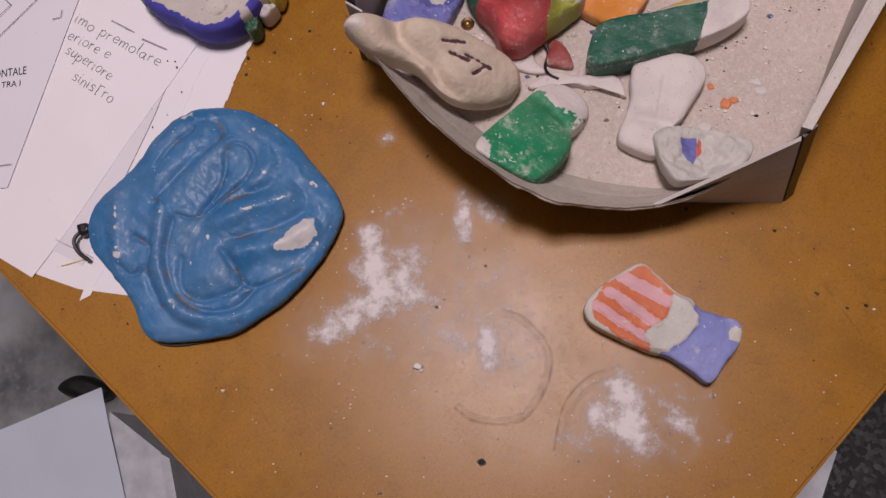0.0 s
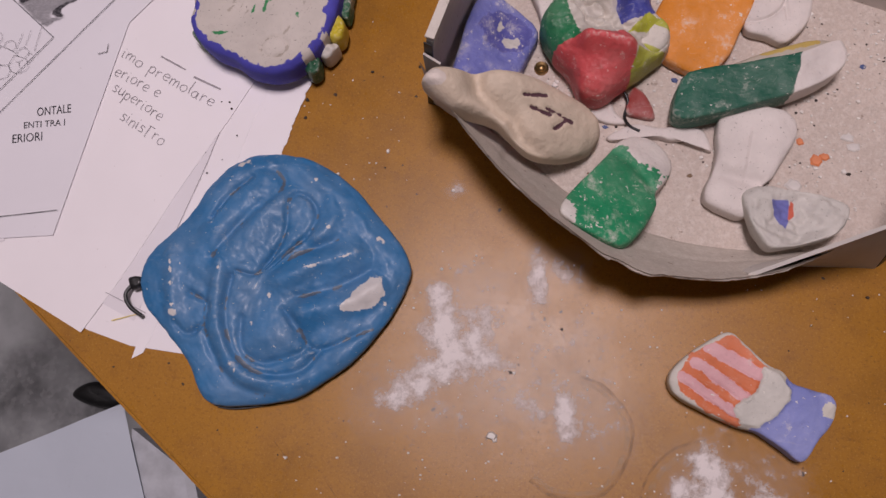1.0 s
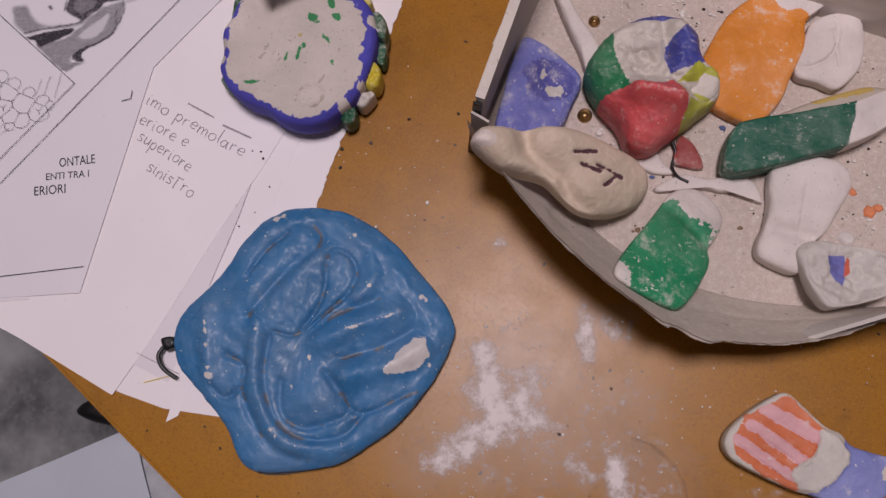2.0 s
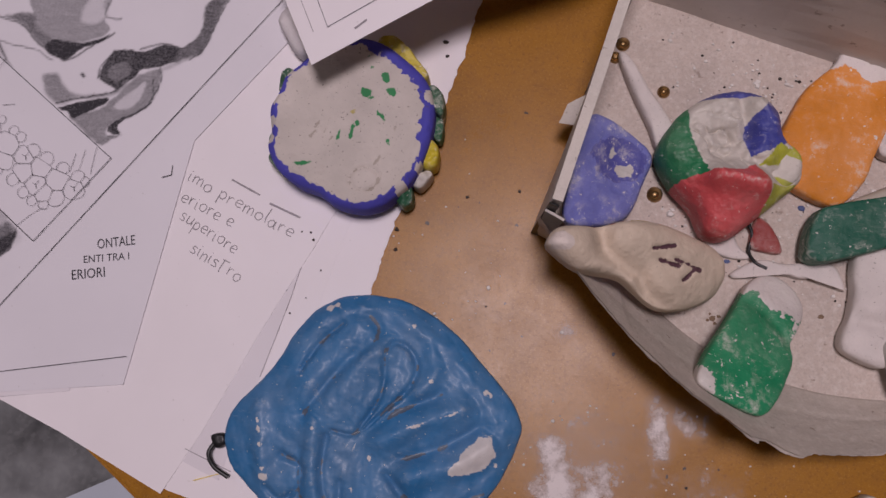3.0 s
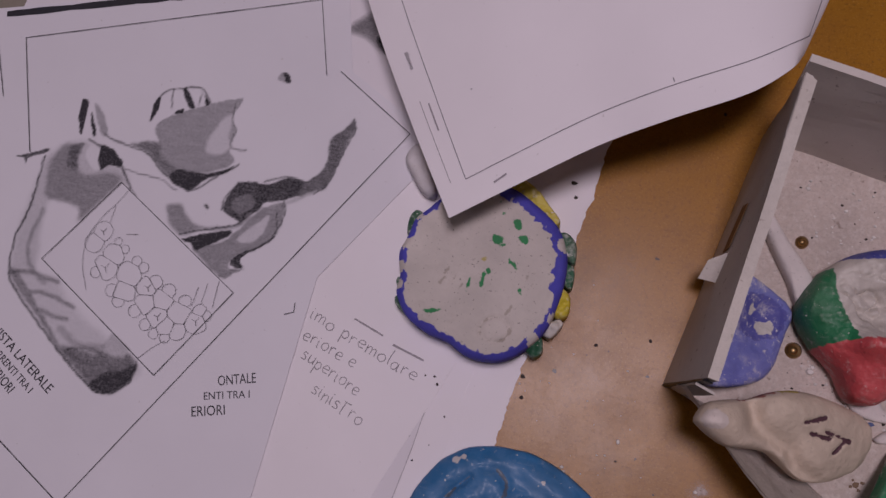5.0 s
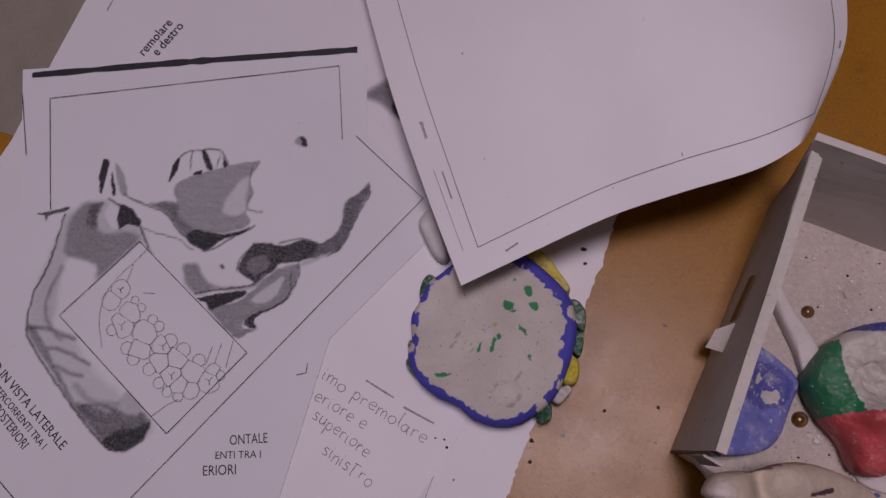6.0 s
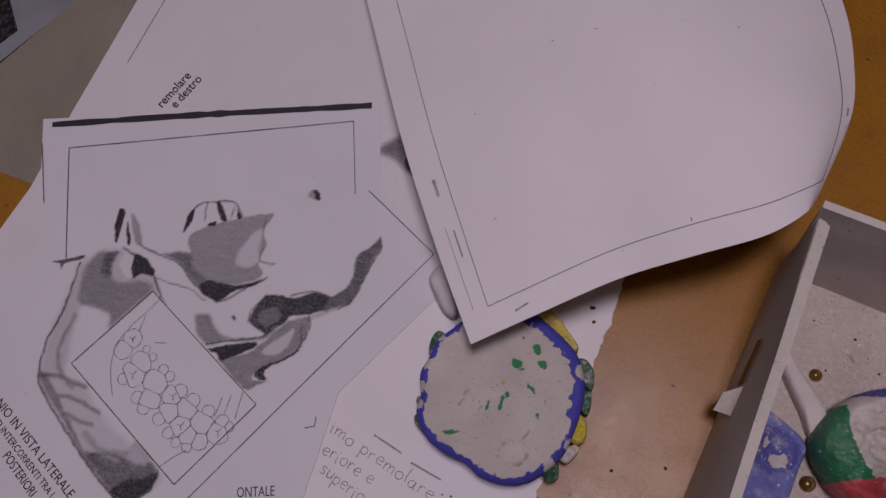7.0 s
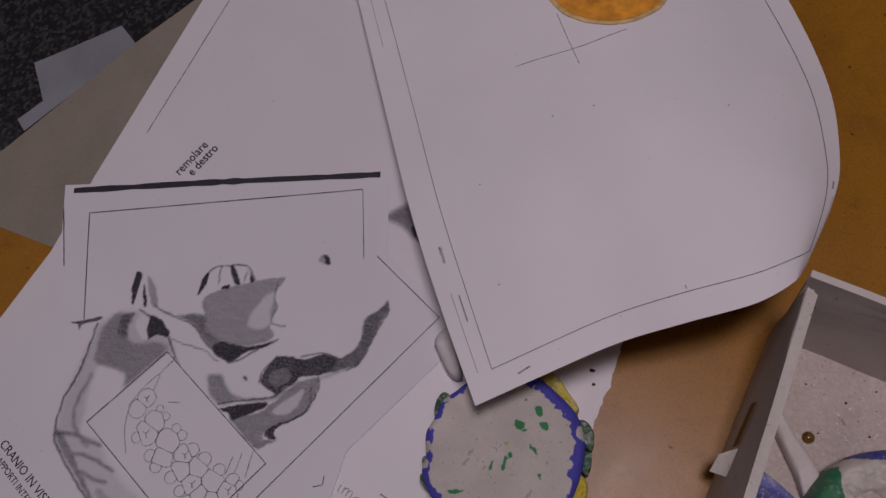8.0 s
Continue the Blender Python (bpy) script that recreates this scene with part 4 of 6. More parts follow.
BALL = clay("patch_paint", (0.60, 0.55, 0.49), [("green", (0.02, 0.19, 0.075)), ("red", (0.60, 0.085, 0.09)), ("blue", (0.055, 0.065, 0.32)), ("olive", (0.40, 0.41, 0.035))], 0.5, 0.035, edge=0.0022, bump=0.65)
pot = base_of("clay_pot", 0.002, 0.320, 0.003, "round clay pot painted in green, red, blue and olive patches", "clay pot", in_box)
pot_body = part("body", lump_mesh([(-0.034, 0.321), (-0.030, 0.336), (-0.018, 0.350), (0.000, 0.359), (0.014, 0.358), (0.024, 0.349), (0.027, 0.338), (0.037, 0.326), (0.037, 0.314), (0.027, 0.303), (0.014, 0.290), (0.004, 0.282), (-0.007, 0.283), (-0.014, 0.295), (-0.026, 0.306)], 0.003, 0.036, square=0.62, sculpt=lambda x, y: (0.004 * noise.noise((x * 170, y * 170, 6)) - 0.0028 * max(0.0, 1 - 7 * abs(noise.noise((x * 105, y * 105, 2))))) * math.exp(-((x + 0.004) ** 2 + (y - 0.332) ** 2) / 0.0003) - 0.012 * math.exp(-((x + 0.002) ** 2 + (y - 0.330) ** 2) / 0.00016) + bump_of(seg(x, y, (-0.006, 0.309), (0.014, 0.306)), 0.006, 0.012) + bump_of(seg(x, y, (0.012, 0.350), (0.022, 0.338)), 0.005, 0.004) - bump_of(seg(x, y, (0.004, 0.352), (0.009, 0.328)), 0.003, 0.004) - bump_of(seg(x, y, (0.012, 0.320), (0.030, 0.312)), 0.003, 0.004) - 0.010 * math.exp(-((x - 0.030) ** 2 + (y - 0.320) ** 2) / 0.0001), n=180, top=70, rough=0.0018), BALL, pot, "", True)
paint_fields(pot_body, {"green": lambda x, y, z: inside(x, y, [(-0.05, 0.30), (-0.05, 0.34), (-0.022, 0.345), (-0.020, 0.330), (-0.0105, 0.310), (-0.02, 0.295)]),
      "red": lambda x, y, z: inside(x, y, [(-0.030, 0.304), (-0.012, 0.3105), (0.004, 0.313), (0.012, 0.318), (0.019, 0.309), (0.020, 0.296), (0.012, 0.27), (-0.02, 0.27)]),
      "blue": lambda x, y, z: max(inside(x, y, [(0.006, 0.338), (0.012, 0.345), (0.024, 0.360), (0.040, 0.345), (0.026, 0.330), (0.010, 0.322)]), inside(x, y, [(-0.020, 0.350), (0.0, 0.352), (0.014, 0.354), (0.014, 0.37), (-0.02, 0.37)])),
      "olive": lambda x, y, z: max(inside(x, y, [(0.014, 0.318), (0.024, 0.331), (0.032, 0.329), (0.024, 0.320)]), inside(x, y, [(0.0205, 0.309), (0.040, 0.313), (0.045, 0.308), (0.02, 0.28), (0.018, 0.296)]))})
KNOB = clay("knob_clay", (0.60, 0.55, 0.49), [("olive", (0.40, 0.41, 0.035))], 0.6, 0.05, edge=0.0015)
knob = part("knob", lump_mesh([(0.018, 0.324), (0.023, 0.3325), (0.032, 0.3320), (0.0370, 0.3250), (0.0360, 0.3150), (0.0290, 0.3100), (0.0205, 0.3140)], 0.016, 0.013, n=70, top=24, rough=0.0012, square=0.45), KNOB, pot, "round white knob with olive rim", True)
paint_fields(knob, {"olive": lambda x, y, z: max(y - 0.3265 + (x - 0.027) * 0.3, 0.3135 - y - (x - 0.027) * 0.2)})

ORANGE = clay("orange_paint", WHITE, [("orange", (0.72, 0.25, 0.022))], 0.62, 0.06, edge=0.004, bump=0.5)
lump("clay_vase_tag", [(0.0555, 0.3840), (0.0420, 0.3690), (0.0335, 0.3520), (0.0280, 0.3354), (0.0310, 0.3225), (0.0395, 0.3130), (0.0590, 0.3070), (0.0720, 0.3190), (0.0785, 0.3370), (0.0845, 0.3540), (0.0850, 0.3700), (0.0985, 0.3865), (0.0800, 0.3980), (0.0620, 0.4025)], 0.003, 0.011, ORANGE, "orange painted clay vase shape with white top", "clay tag",
     {"orange": lambda x, y, z: 0.3785 + 0.0022 * math.sin(x * 330) - y - (x - 0.065) * 0.33}, in_box, square=0.3, centre=(0.06, 0.350), sculpt=lambda x, y: -max(bump_of(seg(x, y, a, b), 0.0008, 0.0015) for a, b in (((0.072, 0.388), (0.074, 0.380)), ((0.077, 0.387), (0.079, 0.379)), ((0.082, 0.385), (0.084, 0.377)))))
PALE = clay("pale_clay", WHITE, [], 0.72, 0.0, grime=0.5, bump=0.55)
lump("clay_shield", [(0.090, 0.372), (0.112, 0.376), (0.116, 0.350), (0.104, 0.332), (0.092, 0.334), (0.080, 0.338), (0.083, 0.356)], 0.003, 0.010, PALE, "bare white clay shield with incised lines", "clay tag", {}, in_box, square=0.3, sculpt=lambda x, y: -max(bump_of(abs(math.hypot(x - 0.082, y - 0.362) - 0.020), 0.0009, 0.0016), bump_of(seg(x, y, (0.100, 0.365), (0.103, 0.345)), 0.0009, 0.0012)))

DARK = clay("dark_green_paint", WHITE, [("green", (0.010, 0.105, 0.064))], 0.55, 0.05, edge=0.0022, bump=0.5)
lump("clay_stick", [(0.0425, 0.2790), (0.0435, 0.2910), (0.0475, 0.3005), (0.0560, 0.3050), (0.105, 0.3195), (0.126, 0.3295), (0.1315, 0.3270), (0.1320, 0.3160), (0.122, 0.3055), (0.108, 0.2970), (0.093, 0.2905), (0.071, 0.2815), (0.053, 0.2755), (0.0460, 0.2755)], 0.005, 0.020, DARK, "thick clay stick painted dark green with a white end", "clay piece",
     {"green": lambda x, y, z: 0.1072 - x - (y - 0.31) * -0.18}, in_box, square=0.12, rough=0.0012)
lump("clay_stick", [(0.060, 0.306), (0.0828, 0.3190), (0.1035, 0.3285), (0.1213, 0.3345), (0.130, 0.331), (0.104, 0.317), (0.080, 0.306), (0.066, 0.300)], 0.003, 0.014, clay("ochre_clay", (0.46, 0.40, 0.33), [("ochre", (0.52, 0.38, 0.11))], 0.6, 0.0), "greyish clay stick with an ochre stripe", "clay piece", {"ochre": lambda x, y, z: 0.0022 - seg(x, y, (0.090, 0.3210), (0.118, 0.3320))}, in_box)
lump("clay_figure", [(0.0715, 0.284), (0.085, 0.2905), (0.099, 0.2915), (0.1095, 0.2875), (0.112, 0.277), (0.106, 0.263), (0.1005, 0.251), (0.0945, 0.244), (0.0900, 0.2315), (0.0855, 0.2265), (0.075, 0.2290), (0.066, 0.2335), (0.0650, 0.2410), (0.0685, 0.2510), (0.0700, 0.2630), (0.0690, 0.2740)], 0.003, 0.014, PALE, "smooth bare white clay jar shape with a pinched waist", "clay tag", {}, in_box, square=0.34, sculpt=lambda x, y: -bump_of(seg(x, y, (0.068, 0.2500), (0.099, 0.2450)), 0.004, 0.003) - bump_of(seg(x, y, (0.086, 0.250), (0.088, 0.275)), 0.0012, 0.0007))
SHELL = clay("shell_clay", (0.58, 0.55, 0.51), [("violet", (0.17, 0.18, 0.46)), ("red", (0.60, 0.13, 0.08))], 0.75, 0.0, edge=0.0008, grime=0.5)
lump("clay_dish_fragment", [(0.0840, 0.237), (0.088, 0.243), (0.098, 0.2450), (0.108, 0.2435), (0.120, 0.2430), (0.132, 0.2405), (0.1385, 0.236), (0.136, 0.226), (0.129, 0.2185), (0.118, 0.2135), (0.104, 0.2090), (0.097, 0.2085), (0.091, 0.216), (0.0865, 0.227)], 0.013, 0.013, SHELL, "broken pale clay dish with a violet painted flake", "clay piece",
     {"violet": lambda x, y, z: inside(x, y, [(0.0985, 0.236), (0.108, 0.2375), (0.109, 0.228), (0.1065, 0.2205), (0.100, 0.228)]), "red": lambda x, y, z: inside(x, y, [(0.1085, 0.237), (0.1105, 0.236), (0.1115, 0.229), (0.1085, 0.226)])}, in_box,
     square=0.3, lean=(0.05, -0.25), centre=(0.110, 0.226), sculpt=lambda x, y: -0.009 * math.exp(-((x - 0.112) ** 2 + (y - 0.227) ** 2) / 0.00016) + 0.0035 * noise.noise((x * 110, y * 110, 0)) + 0.002 * noise.noise((x * 260, y * 260, 3)), rough=0.0022)
lump("clay_stick", [(-0.057, 0.378), (-0.052, 0.379), (-0.040, 0.362), (-0.026, 0.343), (-0.022, 0.330), (-0.032, 0.328), (-0.038, 0.340), (-0.048, 0.358)], 0.003, 0.010, PALE, "long tapering bare white clay stick", "clay piece", {}, in_box, square=0.6)


# ---- print and handwriting on the papers ----
def flat_height(z, wave):
    return lambda x, y: z + wave * noise.noise((x * 14, y * 14, 0.5)) + 0.0003


def ribbon(bm, pts, width, height, steps=None):
    path = open_curve(pts, steps or max(6, 5 * len(pts)))
    last = None
    for i, p in enumerate(path):
        d = Vector((path[min(i + 1, len(path) - 1)] - path[max(i - 1, 0)])[:2]).normalized()
        w = width * (0.8 + 0.35 * noise.noise((p[0] * 200, p[1] * 200, 1)))
        a, b = (p[0] - d.y * w / 2, p[1] + d.x * w / 2), (p[0] + d.y * w / 2, p[1] - d.x * w / 2)
        pair = (bm.verts.new((*a, height(*a))), bm.verts.new((*b, height(*b))))
        if last:
            bm.faces.new((last[0], last[1], pair[1], pair[0]))
        last = pair


def drawn(name, lines, width, height, mat, parent, label="", steps=None):
    bm = bmesh.new()
    for pts in lines:
        ribbon(bm, pts, width, height, steps)
    return part(name, bm, mat, parent, label)


def lettered(words, size, x, y, angle, height, mat, parent, label, align="LEFT", shear=0.0, width=None, name="caption", bold=0.0):
    """Words in the built-in face, laid on the paper; the baseline starts, or ends, at the place."""
    curve = bpy.data.curves.new("letters", "FONT")
    curve.body, curve.size, curve.align_x, curve.shear, curve.offset = words, size, align, shear, bold
    curve.resolution_u = 3
    ob = new("letters", curve)
    bpy.context.view_layer.update()
    me = bpy.data.meshes.new_from_object(ob.evaluated_get(bpy.context.evaluated_depsgraph_get()))
    bpy.data.objects.remove(ob)
    bm = bmesh.new()
    bm.from_mesh(me)
    xs = [v.co.x for v in bm.verts]
    k = width / (max(xs) - min(xs)) if width else 1.0
    ca, sa = math.cos(radians(angle)), math.sin(radians(angle))
    for v in bm.verts:
        px, py = x + v.co.x * k * ca - v.co.y * sa, y + v.co.x * k * sa + v.co.y * ca
        v.co = (px, py, height(px, py))
    return part(name, bm, mat, parent, label)


ON_COPY, ON_WRITING, ON_UNDER, ON_BASE = flat_height(0.0026, 0.0004), flat_height(0.0016, 0.0004), flat_height(0.0021, 0.0004), flat_height(0.00125, 0.0004)
TONES = []
TONES += [
    (0.15, 0.00548, [(-0.4585, 0.3580), (-0.4480, 0.3672), (-0.4357, 0.3703), (-0.4098, 0.3565), (-0.4040, 0.3450), (-0.4278, 0.3204), (-0.4317, 0.3296), (-0.4471, 0.3333), (-0.4498, 0.3206), (-0.4478, 0.3015), (-0.4480, 0.2895), (-0.4537, 0.2790), (-0.4600, 0.2827), (-0.4634, 0.2893), (-0.4647, 0.3060), (-0.4631, 0.3259), (-0.4602, 0.3463)]),
    (0.42, 0.00394, [(-0.4552, 0.3559), (-0.4489, 0.3658), (-0.4426, 0.3667), (-0.4378, 0.3548), (-0.4300, 0.3504), (-0.4191, 0.3531), (-0.4086, 0.3504), (-0.4171, 0.3368), (-0.4285, 0.3227), (-0.4310, 0.3297), (-0.4390, 0.3321), (-0.4510, 0.3332), (-0.4542, 0.3397)]),
    (0.64, 0.00219, [(-0.4444, 0.3550), (-0.4448, 0.3651), (-0.4392, 0.3685), (-0.4363, 0.3677), (-0.4379, 0.3598), (-0.4371, 0.3524)]),
]
TONES += [
    (0.02, 0.00110, [(-0.4340, 0.3616), (-0.4325, 0.3682), (-0.4277, 0.3695), (-0.4250, 0.3630), (-0.4233, 0.3539), (-0.4276, 0.3538)]),
    (0.90, 0.00088, [(-0.4259, 0.3679), (-0.4177, 0.3666), (-0.4108, 0.3601), (-0.4111, 0.3568), (-0.4179, 0.3578), (-0.4233, 0.3539)]),
    (0.70, 0.00066, [(-0.4763, 0.3556), (-0.4585, 0.3626), (-0.4579, 0.3606), (-0.4684, 0.3557), (-0.4689, 0.3513), (-0.4717, 0.3552)]),
    (0.34, 0.00110, [(-0.3925, 0.3881), (-0.3490, 0.4065), (-0.3504, 0.3955), (-0.3469, 0.3872), (-0.3487, 0.3757), (-0.3445, 0.3689), (-0.3551, 0.3611), (-0.3747, 0.3588), (-0.3880, 0.3660), (-0.3918, 0.3755)]),
    (0.10, 0.00329, [(-0.3629, 0.3723), (-0.3611, 0.3851), (-0.3537, 0.3963), (-0.3491, 0.3932), (-0.3502, 0.3842), (-0.3478, 0.3771), (-0.3527, 0.3714)]),
]
TONES += [
    (0.52, 0.00307, [(-0.4088, 0.3717), (-0.3916, 0.3748), (-0.3868, 0.3662), (-0.3733, 0.3583), (-0.3700, 0.3502), (-0.3736, 0.3496), (-0.3843, 0.3566), (-0.3972, 0.3672)]),
    (0.90, 0.00131, [(-0.3809, 0.3554), (-0.3751, 0.3605), (-0.3710, 0.3594), (-0.3550, 0.3604), (-0.3440, 0.3665), (-0.3488, 0.3608), (-0.3589, 0.3561), (-0.3659, 0.3489), (-0.3724, 0.3498)]),
    (0.40, 0.00350, [(-0.3793, 0.3378), (-0.3700, 0.3404), (-0.3661, 0.3350), (-0.3572, 0.3292), (-0.3392, 0.3313), (-0.3322, 0.3379), (-0.3273, 0.3375), (-0.3332, 0.3318), (-0.3420, 0.3276), (-0.3564, 0.3262), (-0.3652, 0.3219), (-0.3739, 0.3265)]),
]
TONES += [
    (0.78, 0.00110, [(-0.3455, 0.3419), (-0.3408, 0.3552), (-0.3344, 0.3576), (-0.3222, 0.3581), (-0.3111, 0.3629), (-0.2997, 0.3610), (-0.3020, 0.3547), (-0.3106, 0.3497), (-0.3221, 0.3467), (-0.3236, 0.3429), (-0.3300, 0.3390), (-0.3339, 0.3346), (-0.3424, 0.3375)]),
    (0.52, 0.00175, [(-0.3413, 0.3449), (-0.3329, 0.3511), (-0.3268, 0.3460), (-0.3325, 0.3391), (-0.3387, 0.3393)]),
    (0.60, 0.00175, [(-0.3021, 0.3607), (-0.2949, 0.3666), (-0.2908, 0.3758), (-0.2918, 0.3866), (-0.2860, 0.3937), (-0.2790, 0.4014), (-0.2782, 0.3936), (-0.2816, 0.3845), (-0.2848, 0.3706), (-0.2887, 0.3603), (-0.2960, 0.3549), (-0.3041, 0.3531)]),
    (0.22, 0.00219, [(-0.3103, 0.3486), (-0.2996, 0.3550), (-0.2887, 0.3603), (-0.2948, 0.3551), (-0.3077, 0.3478)]),
]
TONES += [
    (0.40, 0.00175, [(-0.3590, 0.3170), (-0.3451, 0.3204), (-0.3359, 0.3278), (-0.3236, 0.3429), (-0.3103, 0.3486), (-0.3097, 0.3415), (-0.3120, 0.3293), (-0.3229, 0.3189), (-0.3306, 0.3157), (-0.3354, 0.3103), (-0.3354, 0.3056), (-0.3407, 0.3024), (-0.3494, 0.3080)]),
    (0.12, 0.00175, [(-0.3339, 0.3246), (-0.3241, 0.3345), (-0.3181, 0.3402), (-0.3186, 0.3318), (-0.3261, 0.3223)]),
    (0.94, 0.00088, [(-0.3657, 0.3200), (-0.3581, 0.3231), (-0.3513, 0.3254), (-0.3372, 0.3281), (-0.3411, 0.3239), (-0.3496, 0.3185), (-0.3561, 0.3151), (-0.3598, 0.3181)]),
    (0.85, 0.00066, [(-0.3350, 0.3108), (-0.3318, 0.3155), (-0.3211, 0.3215), (-0.3120, 0.3293), (-0.3166, 0.3231), (-0.3271, 0.3163), (-0.3296, 0.3117), (-0.3264, 0.3083), (-0.3325, 0.3084)]),
    (0.45, 0.00110, [(-0.3407, 0.3024), (-0.3345, 0.3069), (-0.3256, 0.3077), (-0.3317, 0.3051), (-0.3368, 0.3012)]),
]
TONES += [
    (0.11, 0.00548, [(-0.4614, 0.2873), (-0.4480, 0.2895), (-0.4333, 0.2871), (-0.4160, 0.2713), (-0.3749, 0.2478), (-0.3769, 0.2374), (-0.3890, 0.2291), (-0.3994, 0.2312), (-0.4118, 0.2402), (-0.4232, 0.2495), (-0.4411, 0.2671), (-0.4534, 0.2779)]),
    (0.42, 0.00219, [(-0.4634, 0.2893), (-0.4585, 0.2901), (-0.4489, 0.2798), (-0.4375, 0.2677), (-0.4227, 0.2518), (-0.4130, 0.2445), (-0.4147, 0.2419), (-0.4281, 0.2532), (-0.4423, 0.2669), (-0.4565, 0.2798)]),
    (0.55, 0.00394, [(-0.4223, 0.2508), (-0.4126, 0.2513), (-0.3999, 0.2501), (-0.3892, 0.2554), (-0.3778, 0.2495), (-0.3775, 0.2395), (-0.3867, 0.2295), (-0.3979, 0.2304), (-0.4103, 0.2393)]),
    (0.88, 0.00263, [(-0.4011, 0.2331), (-0.3945, 0.2399), (-0.3856, 0.2426), (-0.3767, 0.2474), (-0.3780, 0.2372), (-0.3869, 0.2302), (-0.3953, 0.2298)]),
]
TONES += [
    (0.20, 0.00263, [(-0.3985, 0.2537), (-0.3916, 0.2640), (-0.3822, 0.2566), (-0.3842, 0.2506), (-0.3923, 0.2492)]),
    (0.92, 0.00066, [(-0.4437, 0.3950), (-0.4396, 0.3930), (-0.4393, 0.3826), (-0.4393, 0.3736), (-0.4431, 0.3821)]),
    (0.92, 0.00066, [(-0.4364, 0.3882), (-0.4305, 0.3749), (-0.4330, 0.3745)]),
    (0.30, 0.00131, [(-0.4358, 0.3935), (-0.4281, 0.3868), (-0.4235, 0.3759), (-0.4280, 0.3753)]),
    (0.94, 0.00066, [(-0.3995, 0.3871), (-0.3989, 0.3975), (-0.3961, 0.4018), (-0.3961, 0.3940)]),
    (0.94, 0.00066, [(-0.3835, 0.4083), (-0.3789, 0.4055), (-0.3744, 0.3977), (-0.3781, 0.3972)]),
    (0.94, 0.00066, [(-0.3702, 0.4068), (-0.3662, 0.4009), (-0.3677, 0.3994)]),
    (0.90, 0.00044, [(-0.3862, 0.3934), (-0.3817, 0.3961), (-0.3806, 0.3937)]),
    (0.94, 0.00066, [(-0.3270, 0.4232), (-0.3236, 0.4250), (-0.3202, 0.4198), (-0.3236, 0.4193)]),
]
TONES += [
    (0.30, 0.00088, [(-0.3289, 0.4204), (-0.3261, 0.4246), (-0.3236, 0.4193)]),
]
LINES = []
LINES += [
    (0.72, 0.00044, [(-0.4585, 0.3580), (-0.4601, 0.3288), (-0.4647, 0.3060), (-0.4629, 0.2870), (-0.4577, 0.2796), (-0.4397, 0.2627), (-0.4229, 0.2484), (-0.4100, 0.2383), (-0.3979, 0.2304), (-0.3880, 0.2297)]),
    (0.50, 0.00044, [(-0.3770, 0.2485), (-0.3780, 0.2372), (-0.3869, 0.2299)]),
    (0.28, 0.00131, [(-0.4515, 0.3265), (-0.4550, 0.3124), (-0.4547, 0.3004), (-0.4480, 0.2895), (-0.4402, 0.2848)]),
    (0.35, 0.00110, [(-0.4618, 0.2884), (-0.4492, 0.2893), (-0.4329, 0.2860)]),
    (0.35, 0.00110, [(-0.4485, 0.2787), (-0.4357, 0.2785), (-0.4202, 0.2729)]),
    (0.32, 0.00110, [(-0.4406, 0.2695), (-0.4296, 0.2667), (-0.4218, 0.2657)]),
    (0.40, 0.00110, [(-0.4193, 0.2490), (-0.4079, 0.2521), (-0.3976, 0.2505)]),
    (0.22, 0.00197, [(-0.4253, 0.2605), (-0.4132, 0.2535), (-0.3985, 0.2537)]),
]
LINES += [
    (0.65, 0.00048, [(-0.4346, 0.3710), (-0.4231, 0.3671), (-0.4117, 0.3587), (-0.4021, 0.3453)]),
    (0.55, 0.00044, [(-0.4255, 0.3756), (-0.4138, 0.3710), (-0.3972, 0.3672), (-0.3843, 0.3566), (-0.3724, 0.3498), (-0.3647, 0.3491), (-0.3522, 0.3591), (-0.3416, 0.3668)]),
    (0.40, 0.00035, [(-0.4099, 0.3570), (-0.4016, 0.3547), (-0.3857, 0.3527), (-0.3742, 0.3471)]),
    (0.50, 0.00039, [(-0.3393, 0.3574), (-0.3454, 0.3467), (-0.3461, 0.3394)]),
    (0.50, 0.00039, [(-0.3249, 0.3591), (-0.3112, 0.3634), (-0.2997, 0.3610)]),
    (0.60, 0.00044, [(-0.3679, 0.3227), (-0.3564, 0.3262), (-0.3391, 0.3309), (-0.3299, 0.3383), (-0.3221, 0.3467)]),
    (0.55, 0.00039, [(-0.3103, 0.3486), (-0.3095, 0.3403), (-0.3147, 0.3253)]),
    (0.50, 0.00039, [(-0.3137, 0.3421), (-0.3123, 0.3304)]),
]
LINES += [
    (0.50, 0.00039, [(-0.2790, 0.4014), (-0.2781, 0.3931), (-0.2823, 0.3819), (-0.2871, 0.3642), (-0.2948, 0.3551)]),
    (0.35, 0.00044, [(-0.3507, 0.4031), (-0.3503, 0.3930), (-0.3469, 0.3872), (-0.3490, 0.3769), (-0.3387, 0.3759)]),
    (0.60, 0.00039, [(-0.3995, 0.3871), (-0.3962, 0.4023), (-0.3898, 0.4074), (-0.3824, 0.4089), (-0.3723, 0.4098), (-0.3655, 0.4010)]),
    (0.45, 0.00033, [(-0.3898, 0.4074), (-0.3879, 0.3952)]),
    (0.45, 0.00033, [(-0.3723, 0.4098), (-0.3721, 0.3988)]),
    (0.90, 0.00066, [(-0.3561, 0.3409), (-0.3552, 0.3401)]),
    (0.35, 0.00035, [(-0.4021, 0.3453), (-0.3941, 0.3367), (-0.3783, 0.3198), (-0.3740, 0.3174), (-0.3647, 0.3201)]),
]
